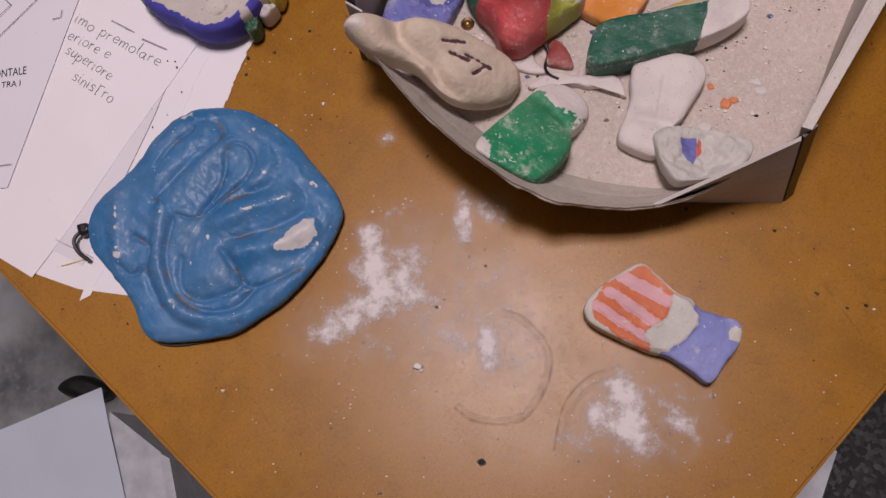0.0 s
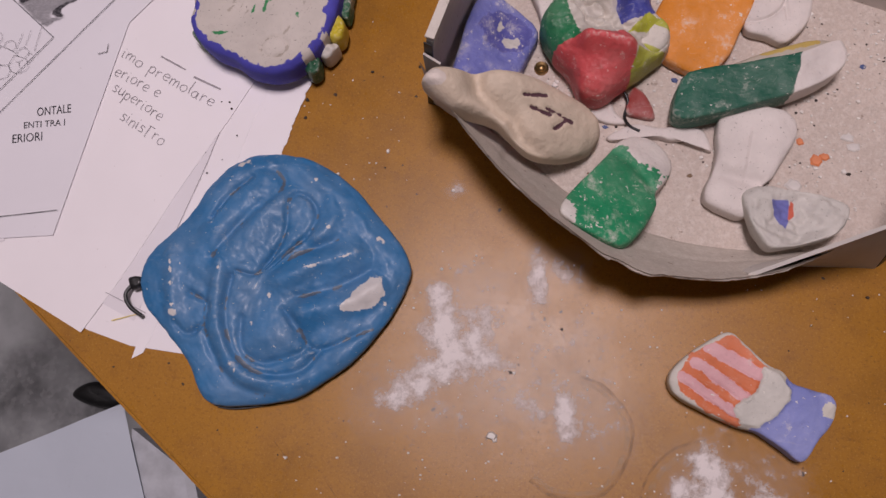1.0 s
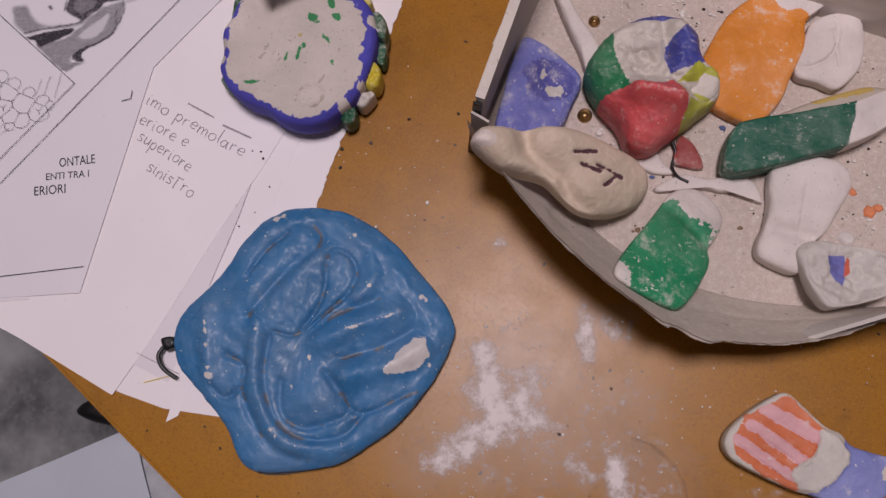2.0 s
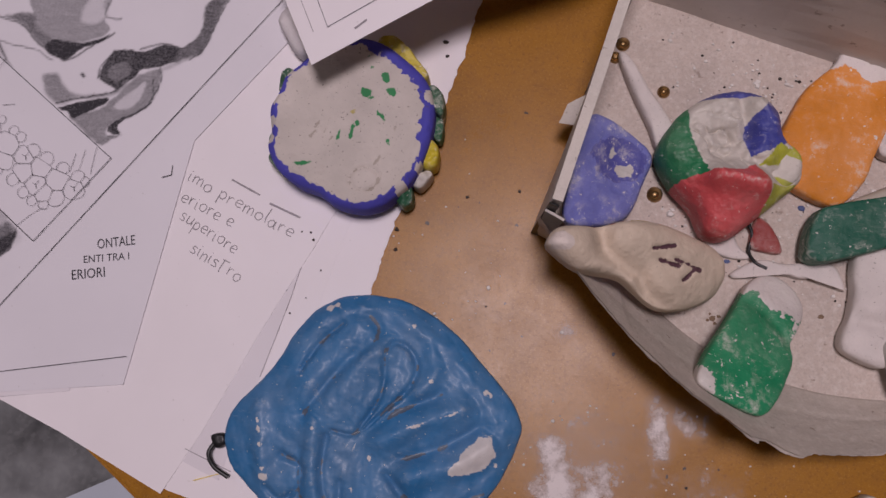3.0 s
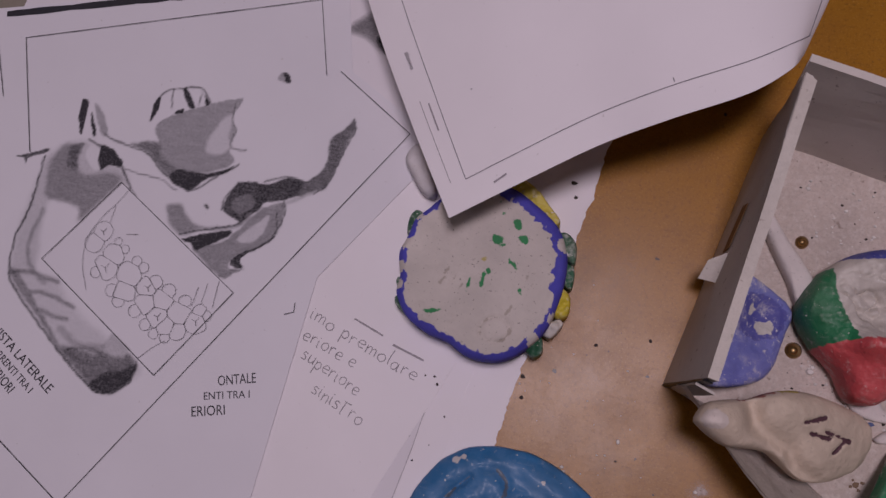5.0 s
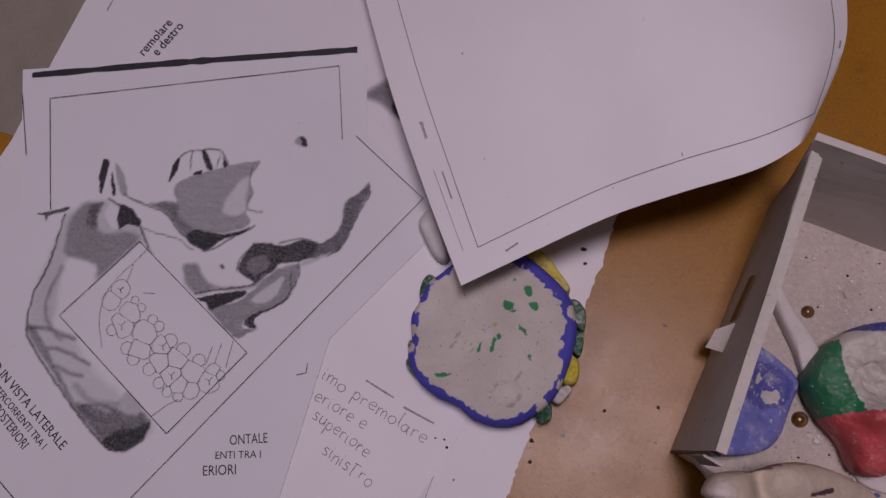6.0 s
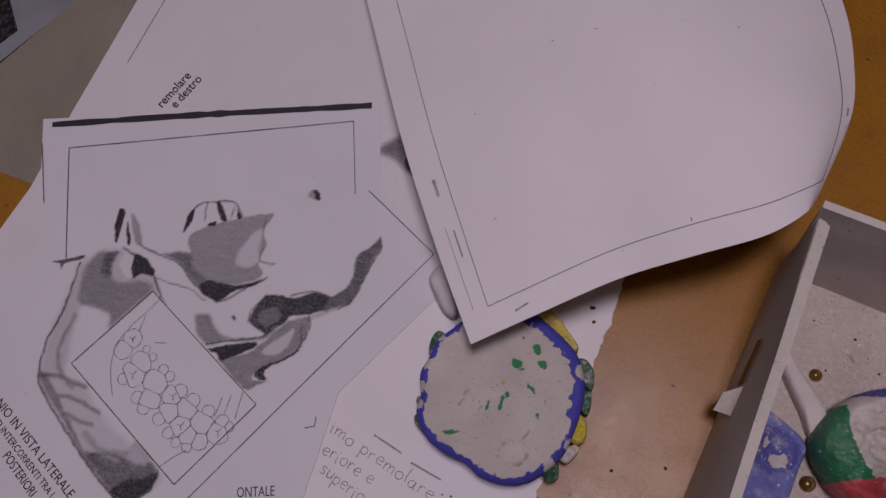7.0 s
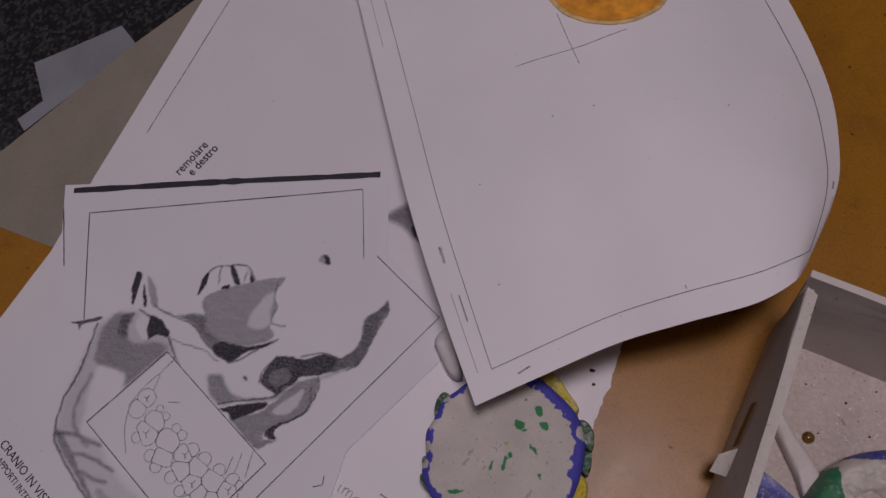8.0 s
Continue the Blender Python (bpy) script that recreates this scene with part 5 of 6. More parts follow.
CHART_LINES = [[(-0.4147, 0.2841), (-0.4206, 0.3003), (-0.4197, 0.3171), (-0.4089, 0.3339), (-0.4096, 0.3229)], [(-0.4089, 0.3339), (-0.4021, 0.3445)], [(-0.3981, 0.3183), (-0.3910, 0.3193)], [(-0.3397, 0.2839), (-0.3392, 0.2928), (-0.3387, 0.2996)], [(-0.3763, 0.2505), (-0.3690, 0.2578), (-0.3628, 0.2624)], [(-0.3517, 0.2835), (-0.3499, 0.2944)], [(-0.3466, 0.2853), (-0.3450, 0.2971)]]
CHART = [(-0.4080, 0.3480), (-0.3295, 0.2940), (-0.3650, 0.2430), (-0.4450, 0.2980)]
TEETH = [(-0.4122, 0.3184, 0.0047), (-0.4160, 0.3112, 0.0047), (-0.4028, 0.3061, 0.0056), (-0.4063, 0.2982, 0.0064), (-0.3912, 0.2963, 0.0064), (-0.3938, 0.2850, 0.0068), (-0.3790, 0.2903, 0.0054), (-0.3784, 0.2815, 0.0054), (-0.3690, 0.2849, 0.0061), (-0.3700, 0.2750, 0.0054), (-0.3580, 0.2789, 0.0064), (-0.3640, 0.2700, 0.0051), (-0.3477, 0.2755, 0.0058), (-0.3571, 0.2686, 0.0042), (-0.4020, 0.3136, 0.0019)]
TEETH += [(-0.3970, 0.3098, 0.0020), (-0.3886, 0.3040, 0.0024), (-0.3839, 0.3008, 0.0025), (-0.3752, 0.2936, 0.0034), (-0.3665, 0.2898, 0.0034), (-0.3560, 0.2854, 0.0030), (-0.3464, 0.2810, 0.0034), (-0.3422, 0.2791, 0.0024), (-0.4111, 0.2947, 0.0027), (-0.3997, 0.2858, 0.0030), (-0.3944, 0.2805, 0.0030), (-0.3836, 0.2762, 0.0030), (-0.3761, 0.2696, 0.0027), (-0.3702, 0.2654, 0.0024), (-0.3633, 0.2640, 0.0024)]


def shading_mesh(poly, soft, tone, height, step=0.0022):
    ring = [tuple(p) for p in ring_curve(poly, 5 * len(poly))]
    bm = bmesh.new()
    bm.faces.new([bm.verts.new((x, y, 0)) for x, y in ring])
    bmesh.ops.triangulate(bm, faces=bm.faces)
    for axis in (0, 1):
        lo, hi = min(p[axis] for p in ring), max(p[axis] for p in ring)
        v = lo + step
        while v < hi:
            co, no = [0, 0, 0], [0, 0, 0]
            co[axis], no[axis] = v, 1
            bmesh.ops.bisect_plane(bm, geom=bm.verts[:] + bm.edges[:] + bm.faces[:], plane_co=co, plane_no=no)
            v += step
    layer = bm.verts.layers.float.new("tone")
    for v in bm.verts:
        k = min(1.0, max(0.0, inside(v.co.x, v.co.y, ring) / soft))
        v[layer] = tone * (0.15 + 0.85 * k * k * (3 - 2 * k))
        v.co.z = height(v.co.x, v.co.y)
    return bm


def off_line(x, y, path, closed):
    """Distance of many places to a path, and whether they lie within it."""
    far, odd = np.full(x.shape, 9.0), np.zeros(x.shape, bool)
    for a, b in zip(path, np.vstack([path[1:], path[:1]]) if closed else path[1:]):
        d = b - a
        t = np.clip(((x - a[0]) * d[0] + (y - a[1]) * d[1]) / max(d @ d, 1e-12), 0, 1)
        far = np.minimum(far, np.hypot(x - a[0] - t * d[0], y - a[1] - t * d[1]))
        if closed and abs(d[1]) > 1e-9:
            odd ^= ((a[1] > y) != (b[1] > y)) & (x < d[0] * (y - a[1]) / d[1] + a[0])
    return far, odd


def tonal_drawing(x0, y0, x1, y1, step):
    """Pencil tones laid over one another on one fine sheet, with strokes on top."""
    gx, gy = np.meshgrid(np.arange(x0, x1, step), np.arange(y0, y1, step))
    drift = np.array([[noise.noise((a * 160, b * 160, k)) + 0.6 * noise.noise((a * 420, b * 420, k + 9)) for a, b in zip(gx.ravel(), gy.ravel())] for k in (0, 5)])
    wx, wy = gx + 0.0008 * drift[0].reshape(gx.shape), gy + 0.0008 * drift[1].reshape(gx.shape)
    tone = np.zeros(gx.shape)
    for value, soft, pts in TONES:
        far, within = off_line(wx, wy, ring_curve(pts, 5 * len(pts)), True)
        k = np.clip(np.where(within, far, -far) / soft + 0.35, 0, 1)
        k = k * k * (3 - 2 * k)
        tone = tone * (1 - k) + value * k
    for value, width, pts in LINES:
        far, within = off_line(wx, wy, open_curve([(*p, 0) for p in pts], 5 * len(pts))[:, :2], False)
        tone = np.maximum(tone, tone * 0.6 + value * np.exp(-(far / (1.25 * width)) ** 2))
    far, within = off_line(gx, gy, np.array(CHART), True)
    tone[within] = 0
    bm = bmesh.new()
    layer = bm.verts.layers.float.new("tone")
    made = {}
    for j in range(gx.shape[0] - 1):
        for i in range(gx.shape[1] - 1):
            if tone[j:j + 2, i:i + 2].max() > 0.012:
                quad = []
                for q in ((j, i), (j, i + 1), (j + 1, i + 1), (j + 1, i)):
                    if q not in made:
                        x, y = gx[q], gy[q]
                        made[q] = bm.verts.new((x, y, ON_COPY(x, y)))
                        made[q][layer] = min(1.0, tone[q])
                    quad.append(made[q])
                bm.faces.new(quad)
    return bm


part("shading", tonal_drawing(-0.482, 0.222, -0.272, 0.432, 0.0009), GRAPHITE, collage, "soft grey pencil shading")
for pts in CHART_LINES:
    drawn("outline", [pts], 0.00026, lambda x, y: ON_COPY(x, y) + 0.0011, CHART_INK, collage)
for n, (x, y, r) in enumerate(TEETH):
    loop = []
    for k in range(20):
        a = k * math.tau / 20
        reach = r * (1.22 + 0.10 * noise.noise((k * 0.7, n, 0)))
        for m, (p, q, s) in enumerate(TEETH):
            gap = math.hypot(p - x, q - y)
            lean = ((p - x) * math.cos(a) + (q - y) * math.sin(a)) / gap if m != n else 0
            if lean > 0.05:
                reach = min(reach, gap * r / (r + s) / lean)
        loop.append((x + reach * math.cos(a), y + reach * math.sin(a)))
    drawn("outline", [loop + loop[:1]], 0.00026, lambda x, y: ON_COPY(x, y) + 0.0011, CHART_INK, collage, steps=60)
    if r > 0.0045 and n % 3 == 0:
        drawn("outline", [[(x - r * 0.4, y + r * 0.1), (x, y), (x + r * 0.3, y + r * 0.4)], [(x, y), (x + r * 0.15, y - r * 0.45)]], 0.0003, lambda x, y: ON_COPY(x, y) + 0.0011, CHART_INK, collage)


def rule(points, width, height, parent, name="frame_line", mat=None):
    for a, b in zip(points, points[1:]):
        drawn(name, [[a, b]], width, height, mat or INK, parent, steps=24)


rule([(-0.4080, 0.3480), (-0.3295, 0.2940), (-0.3650, 0.2430), (-0.4450, 0.2980), (-0.4080, 0.3480)], 0.00046, lambda x, y: ON_COPY(x, y) + 0.0011, collage)
rule([(-0.4680, 0.3590), (-0.4880, 0.4290), (-0.3110, 0.4720), (-0.3000, 0.4260)], 0.00046, lambda x, y: ON_COPY(x, y) + 0.0008, collage)
rule([(-0.5070, 0.4300), (-0.4930, 0.3910)], 0.00046, lambda x, y: ON_COPY(x, y) + 0.0008, collage)
rule([(-0.2920, 0.4290), (-0.2462, 0.3965), (-0.4030, 0.1680), (-0.4440, 0.1950), (-0.49, 0.226)], 0.00046, lambda x, y: ON_COPY(x, y) + 0.0008, collage)
rule([(-0.3810, 0.1680), (-0.3015, 0.1870)], 0.00046, lambda x, y: ON_COPY(x, y) + 0.0008, collage)
rule([(-0.2940, 0.2935), (-0.2938, 0.2882), (-0.2990, 0.2862)], 0.00046, lambda x, y: ON_COPY(x, y) + 0.0008, collage)
drawn("black_bar", [[(-0.5045, 0.4430), (-0.4040, 0.4640), (-0.3020, 0.4840)]], 0.0048, ON_COPY, INK, collage, "thick black printed bar", 30)
CAPTION = "small black printed capitals"
lettered("ONTALE", 0.0078, -0.3285, 0.2428, 13, ON_COPY, INK, collage, CAPTION, width=0.0212)
lettered("ENTI TRA I", 0.0058, -0.3350, 0.2342, 11, ON_COPY, INK, collage, CAPTION, width=0.0255)
lettered("ERIORI", 0.0078, -0.3400, 0.2243, 12, ON_COPY, INK, collage, CAPTION, width=0.0185)
lettered("CRANIO IN VISTA LATERALE", 0.0078, -0.4235, 0.2240, -35.5, ON_COPY, INK, collage, CAPTION, "RIGHT", width=0.088)
lettered("RAPPORTI INTERCORRENTI TRA I", 0.0060, -0.4345, 0.2225, -36, ON_COPY, INK, collage, CAPTION, "RIGHT", width=0.076)
lettered("POSTERIORI", 0.0078, -0.4460, 0.2205, -38, ON_COPY, INK, collage, CAPTION, "RIGHT", width=0.030)

HAND = "rounded pencil handwriting"
GLYPHS = {"i": [[(0, 0.5), (0.02, 0.1), (0.1, 0)], [(0.02, 0.68), (0.04, 0.72)]], "m": [[(0, 0.5), (0.02, 0)], [(0.02, 0.3), (0.15, 0.5), (0.26, 0.4), (0.27, 0)], [(0.27, 0.3), (0.4, 0.5), (0.5, 0.4), (0.53, 0)]], "o": [[(0.2, 0.5), (0.02, 0.35), (0.05, 0.08), (0.25, 0), (0.4, 0.2), (0.35, 0.45), (0.2, 0.5)]],
          "p": [[(0.02, 0.5), (0.03, -0.4)], [(0.03, 0.35), (0.2, 0.52), (0.37, 0.3), (0.25, 0.02), (0.04, 0.08)]], "r": [[(0, 0.5), (0.03, 0)], [(0.03, 0.3), (0.14, 0.48), (0.28, 0.46)]], "e": [[(0.03, 0.25), (0.35, 0.3), (0.3, 0.48), (0.12, 0.48), (0.0, 0.25), (0.12, 0.02), (0.36, 0.06)]], "l": [[(0.05, 1.0), (0.02, 0.3), (0.08, 0.0)]],
          "a": [[(0.34, 0.4), (0.18, 0.5), (0.0, 0.28), (0.1, 0.02), (0.27, 0.08), (0.34, 0.4)], [(0.35, 0.5), (0.36, 0.1), (0.44, 0)]], "s": [[(0.3, 0.46), (0.1, 0.5), (0.04, 0.34), (0.24, 0.22), (0.26, 0.04), (0.0, 0.02)]], "u": [[(0.02, 0.5), (0.04, 0.08), (0.2, 0), (0.34, 0.2), (0.36, 0.5)], [(0.36, 0.5), (0.38, 0)]],
          "n": [[(0, 0.5), (0.02, 0)], [(0.02, 0.3), (0.18, 0.5), (0.32, 0.38), (0.34, 0)]], "t": [[(0.12, 0.85), (0.12, 0.05), (0.2, 0)], [(0.0, 0.8), (0.45, 0.84)]]}


def handwriting(words, x, y, angle, width, size):
    """Round single-stroke letters in pencil; the line starts at the place and is as long as width."""
    pen, placed = 0.0, []
    for k, ch in enumerate(words):
        if ch in GLYPHS:
            placed += [(pen, k, stroke) for stroke in GLYPHS[ch]]
        pen += 0.36 if ch == " " else max(p[0] for s in GLYPHS[ch] for p in s) + 0.16
    ca, sa, lines = math.cos(radians(angle)), math.sin(radians(angle)), []
    for start, k, stroke in placed:
        rise = 0.06 * math.sin(k * 2.3)
        lines.append([(x + (start + px) * width / pen * ca - (py + rise) * size * sa, y + (start + px) * width / pen * sa + (py + rise) * size * ca) for px, py in stroke])
    drawn("handwriting", lines, 0.00056, ON_WRITING, WRITING, writing_sheet, HAND)


handwriting("imo premolare", -0.2850, 0.2865, -22.4, 0.0690, 0.0085)
handwriting("eriore e", -0.2870, 0.2745, -20, 0.0340, 0.0085)
handwriting("superiore", -0.2860, 0.2645, -25, 0.0385, 0.0085)
handwriting("sinistro", -0.2770, 0.2470, -25, 0.0335, 0.0085)
for a, b in (((-0.2600, 0.2895), (-0.2430, 0.2825)), ((-0.2370, 0.2785), (-0.2190, 0.2725))):
    drawn("pencil_bar", [[a, b]], 0.0013, ON_WRITING, PENCIL_GREY, writing_sheet, "plain grey pencil bar", 16)
# grey line along the sheet edge, painting its thin shade and dirt
drawn("edge_line", [[(-0.2280, 0.1850), (-0.2188, 0.2240), (-0.2138, 0.2480), (-0.2048, 0.2690)]], 0.0004, ON_BASE, PENCIL_GREY, bpy.data.objects["paper_sheet"])
drawn("edge_line", [[(-0.2620, 0.1430), (-0.2360, 0.1345)]], 0.0005, ON_WRITING, PENCIL_GREY, writing_sheet)
YELLOW_INK = plain("yellow_pencil", (0.70, 0.55, 0.12), 0.7, bump=0)
drawn("pencil_mark", [[(-0.2550, 0.1275), (-0.2410, 0.1330)]], 0.0006, ON_WRITING, YELLOW_INK, writing_sheet, "short yellow pencil mark")
rule([(-0.4675, 0.4920), (-0.4390, 0.6015)], 0.0004, ON_UNDER, under_sheet)
lettered("remolare", 0.0088, -0.4355, 0.4640, 61, ON_UNDER, INK, under_sheet, "bold black printed words", width=0.0275, bold=0.00008)
lettered("e destro", 0.0088, -0.4265, 0.4650, 61, ON_UNDER, INK, under_sheet, "bold black printed words", width=0.0250, bold=0.00008)
part("shading", shading_mesh([(-0.295, 0.455), (-0.279, 0.470), (-0.262, 0.476), (-0.262, 0.446), (-0.270, 0.442), (-0.282, 0.450)], 0.004, 0.5, ON_UNDER), GRAPHITE, under_sheet, "soft grey pencil shading")
part("shading", shading_mesh([(-0.275, 0.452), (-0.262, 0.462), (-0.258, 0.440), (-0.267, 0.441)], 0.002, 0.9, lambda x, y: ON_UNDER(x, y) + 0.0001), GRAPHITE, under_sheet, "soft grey pencil shading")

# lines on the lifted sheet follow its bow
def bowed_line(name, uv, width, mat, label=""):
    path, bm, last = open_curve(uv, 60), bmesh.new(), None
    for i, (u, v) in enumerate(path):
        p = bowed(u, v)
        q = bowed(*path[min(i + 1, 60)]) - bowed(*path[max(i - 1, 0)])
        s = q.cross(Vector((0, 0, 1))).normalized() * width / 2
        pair = (bm.verts.new(p + s + Vector((0, 0, 0.0005))), bm.verts.new(p - s + Vector((0, 0, 0.0005))))
        if last:
            bm.faces.new((last[0], last[1], pair[1], pair[0]))
        last = pair
    return part(name, bm, mat, drawing, label)


bowed_line("frame_line", [(0.062, 0.05), (0.062, 0.35), (0.062, 0.75), (0.062, 0.97)], 0.00034, CHART_INK)
bowed_line("frame_line", [(0.062, 0.05), (0.35, 0.056), (0.7, 0.062), (0.955, 0.055)], 0.00034, CHART_INK)
bowed_line("frame_line", [(0.945, 0.055), (0.94, 0.4), (0.93, 0.7), (0.93, 0.97)], 0.00034, CHART_INK)
bowed_line("edge_line", [(0.03, 0.055), (0.03, 0.15), (0.03, 0.22)], 0.0003, PENCIL_GREY)
bowed_line("edge_line", [(0.03, 0.70), (0.03, 0.80), (0.03, 0.9)], 0.0003, PENCIL_GREY)
bowed_line("pencil_bar", [(0.045, 0.155), (0.045, 0.18), (0.045, 0.21)], 0.0008, PENCIL_GREY, "plain grey pencil bar")
bowed_line("pencil_bar", [(0.115, 0.022), (0.13, 0.024), (0.145, 0.026)], 0.0009, PENCIL_GREY, "plain grey pencil bar")
bowed_line("pencil_bar", [(0.975, 0.235), (0.975, 0.25), (0.975, 0.265)], 0.0010, PENCIL_GREY, "plain grey bar of small print")



def on_bow(x, y):
    """Sheet coordinates of a place seen from above."""
    u, v = 0.5, 0.5
    for _ in range(30):
        p, du, dv = bowed(u, v), bowed(u + 0.01, v), bowed(u, v + 0.01)
        a, b, c, d = (du.x - p.x) / 0.01, (dv.x - p.x) / 0.01, (du.y - p.y) / 0.01, (dv.y - p.y) / 0.01
        det = a * d - b * c
        u = min(0.98, max(0.02, u + (d * (x - p.x) - b * (y - p.y)) / det))
        v = min(0.98, max(0.02, v + (a * (y - p.y) - c * (x - p.x)) / det))
    return u, v


bowed_line("pencil_line", [on_bow(-0.2226, 0.5445), on_bow(-0.1867, 0.5585), on_bow(-0.1609, 0.5735)], 0.00026, PENCIL_GREY)
bowed_line("pencil_line", [on_bow(-0.2036, 0.5840), on_bow(-0.1940, 0.5640), on_bow(-0.1850, 0.5460)], 0.00026, PENCIL_GREY)
lettered("alunno", 0.0036, -0.2475, 0.4250, -62, lambda x, y: bowed(*on_bow(x, y)).z + 0.0005, CHART_INK, drawing, "tiny grey printed word", width=0.0105)
for x, y in ((-0.195, 0.509), (-0.173, 0.516), (-0.100, 0.525), (-0.230, 0.464), (-0.209, 0.406)):
    bowed_line("speck", [on_bow(x - 0.0004, y), on_bow(x, y + 0.0001), on_bow(x + 0.0004, y)], 0.00045, CHART_INK)
bowed_line("frame_line", [on_bow(-0.1140, 0.4143), on_bow(-0.1136, 0.4135), on_bow(-0.1132, 0.4125)], 0.0003, CHART_INK)
CRAYON = plain("orange_crayon", (0.76, 0.31, 0.025), 0.7, vary=0.3, scale=120, bump=0)
CRAYON_PALE = plain("pale_orange_crayon", (0.70, 0.47, 0.20), 0.7, vary=0.25, scale=150, bump=0)
for mat, k, lift in ((CRAYON_PALE, 1.0, 0.0006), (CRAYON, 0.92, 0.0009)):
    bm = bmesh.new()
    hub = Vector((-0.176, 0.612))
    rings = []
    for r in (0.33, 0.66, 1.0):
        row = []
        for i in range(48):
            a = i * math.tau / 48
            q = hub + Vector((0.038 * math.cos(a), 0.036 * math.sin(a))) * (r * k * (1 + 0.03 * noise.noise((math.cos(a) * 3, math.sin(a) * 3, k))))
            row.append(bm.verts.new(bowed(*on_bow(*q)) + Vector((0, 0, lift))))
        rings.append(row)
    bm.faces.new(rings[0])
    for a, b in zip(rings, rings[1:]):
        for i in range(48):
            bm.faces.new((a[i], a[(i + 1) % 48], b[(i + 1) % 48], b[i]))
    part("coloured_shape", bm, mat, drawing, "rounded shape coloured in orange crayon")

# ---- plaster dust and crumbs ----
HEAPS = [((-0.070, 0.166), (-0.067, 0.148), 0.0085, 0.66), ((-0.066, 0.146), (-0.056, 0.130), 0.013, 0.70), ((-0.052, 0.154), (-0.042, 0.134), 0.011, 0.58), ((-0.088, 0.107), (-0.066, 0.126), 0.0095, 0.66), ((-0.064, 0.100), (-0.060, 0.104), 0.008, 0.36), ((-0.050, 0.160), (-0.034, 0.125), 0.030, 0.30), ((-0.095, 0.105), (-0.075, 0.115), 0.022, 0.24),
         ((0.004, 0.117), (0.007, 0.103), 0.0075, 0.66), ((-0.016, 0.112), (-0.012, 0.109), 0.008, 0.40), ((-0.006, 0.128), (0.020, 0.112), 0.026, 0.28), ((-0.018, 0.190), (-0.017, 0.172), 0.0065, 0.62), ((-0.023, 0.195), (-0.021, 0.197), 0.004, 0.5), ((-0.010, 0.190), (-0.001, 0.190), 0.011, 0.34),
         ((0.080, 0.096), (0.088, 0.078), 0.011, 0.68), ((0.072, 0.079), (0.092, 0.071), 0.012, 0.64), ((0.105, 0.081), (0.117, 0.080), 0.0065, 0.52), ((0.080, 0.088), (0.112, 0.086), 0.024, 0.30), ((0.106, 0.094), (0.110, 0.096), 0.010, 0.30), ((0.004, 0.150), (0.012, 0.150), 0.018, 0.24), ((-0.072, 0.226), (-0.070, 0.228), 0.005, 0.34), ((0.055, 0.066), (0.060, 0.064), 0.012, 0.22)]


def dust_patch(x0, y0, x1, y1, z, heaps, label):
    bm, grid = bmesh.new(), []
    layer = bm.verts.layers.float.new("heap")
    nx, ny = int((x1 - x0) / 0.0025), int((y1 - y0) / 0.0025)
    for j in range(ny + 1):
        row = []
        for i in range(nx + 1):
            x, y = x0 + (x1 - x0) * i / nx, y0 + (y1 - y0) * j / ny
            k = max(s * math.exp(-(seg(x, y, a, b) / w) ** 2) for a, b, w, s in heaps)
            v = bm.verts.new((x, y, z + 0.0009 * max(k - 0.3, 0)))
            v[layer] = k
            row.append(v)
        grid.append(row)
    for j in range(ny):
        for i in range(nx):
            q = (grid[j][i], grid[j][i + 1], grid[j + 1][i + 1], grid[j + 1][i])
            if max(v[layer] for v in q) > 0.03:
                bm.faces.new(q)
    for v in [v for v in bm.verts if not v.link_faces]:
        bm.verts.remove(v)
    return tagged(link_mesh("plaster_dust", bm, DUST, True), label, "dust", kind="stuff")


HEAPS = [(a, b, w * 1.12, s + 0.08) for a, b, w, s in HEAPS]
dust_patch(-0.13, 0.035, 0.15, 0.235, 0.0006, HEAPS, "heaps of white plaster dust spilt on the table")


def crumb(bm, x, y, z, r, rng):
    turn, flat = rng.random() * 6.28, 0.35 + 0.4 * rng.random()
    ring = [bm.verts.new((x + r * (0.6 + 0.6 * rng.random()) * math.cos(turn + a), y + r * (0.5 + 0.5 * rng.random()) * math.sin(turn + a), z)) for a in (i * math.tau / 6 for i in range(6))]
    up = [bm.verts.new((x + (v.co.x - x) * 0.7, y + (v.co.y - y) * 0.7, z + r * flat)) for v in ring]
    bm.faces.new(up)
    for i in range(6):
        bm.faces.new((ring[i], ring[(i + 1) % 6], up[(i + 1) % 6], up[i]))


def crumbs(name, spots, z, mat, label):
    rng, bm = random.Random(len(label)), bmesh.new()
    for x, y, r in spots:
        crumb(bm, x, y, z, r, rng)
    tagged(link_mesh(name, bm, mat), label, "crumbs", kind="stuff")


CHALK = plain("chalk_white", (0.70, 0.66, 0.62), 0.9)
SOIL = plain("dark_crumb", (0.035, 0.025, 0.02), 0.8)
rng = random.Random(11)
table_white = [(-0.113, 0.246, 0.0016), (-0.139, 0.227, 0.0011), (-0.033, 0.094, 0.0034), (-0.031, 0.0925, 0.0022), (-0.142, 0.067, 0.0014), (-0.072, 0.181, 0.0012), (0.211, 0.155, 0.0012), (-0.092, 0.319, 0.0012), (-0.114, 0.071, 0.001), (-0.076, 0.079, 0.001), (0.150, 0.059, 0.0008), (-0.025, 0.129, 0.0014), (-0.072, 0.227, 0.0013), (-0.14, 0.229, 0.0012)]
table_white += [(rng.uniform(-0.14, 0.2), rng.uniform(0.02, 0.2), rng.uniform(0.0003, 0.0008)) for _ in range(150)]
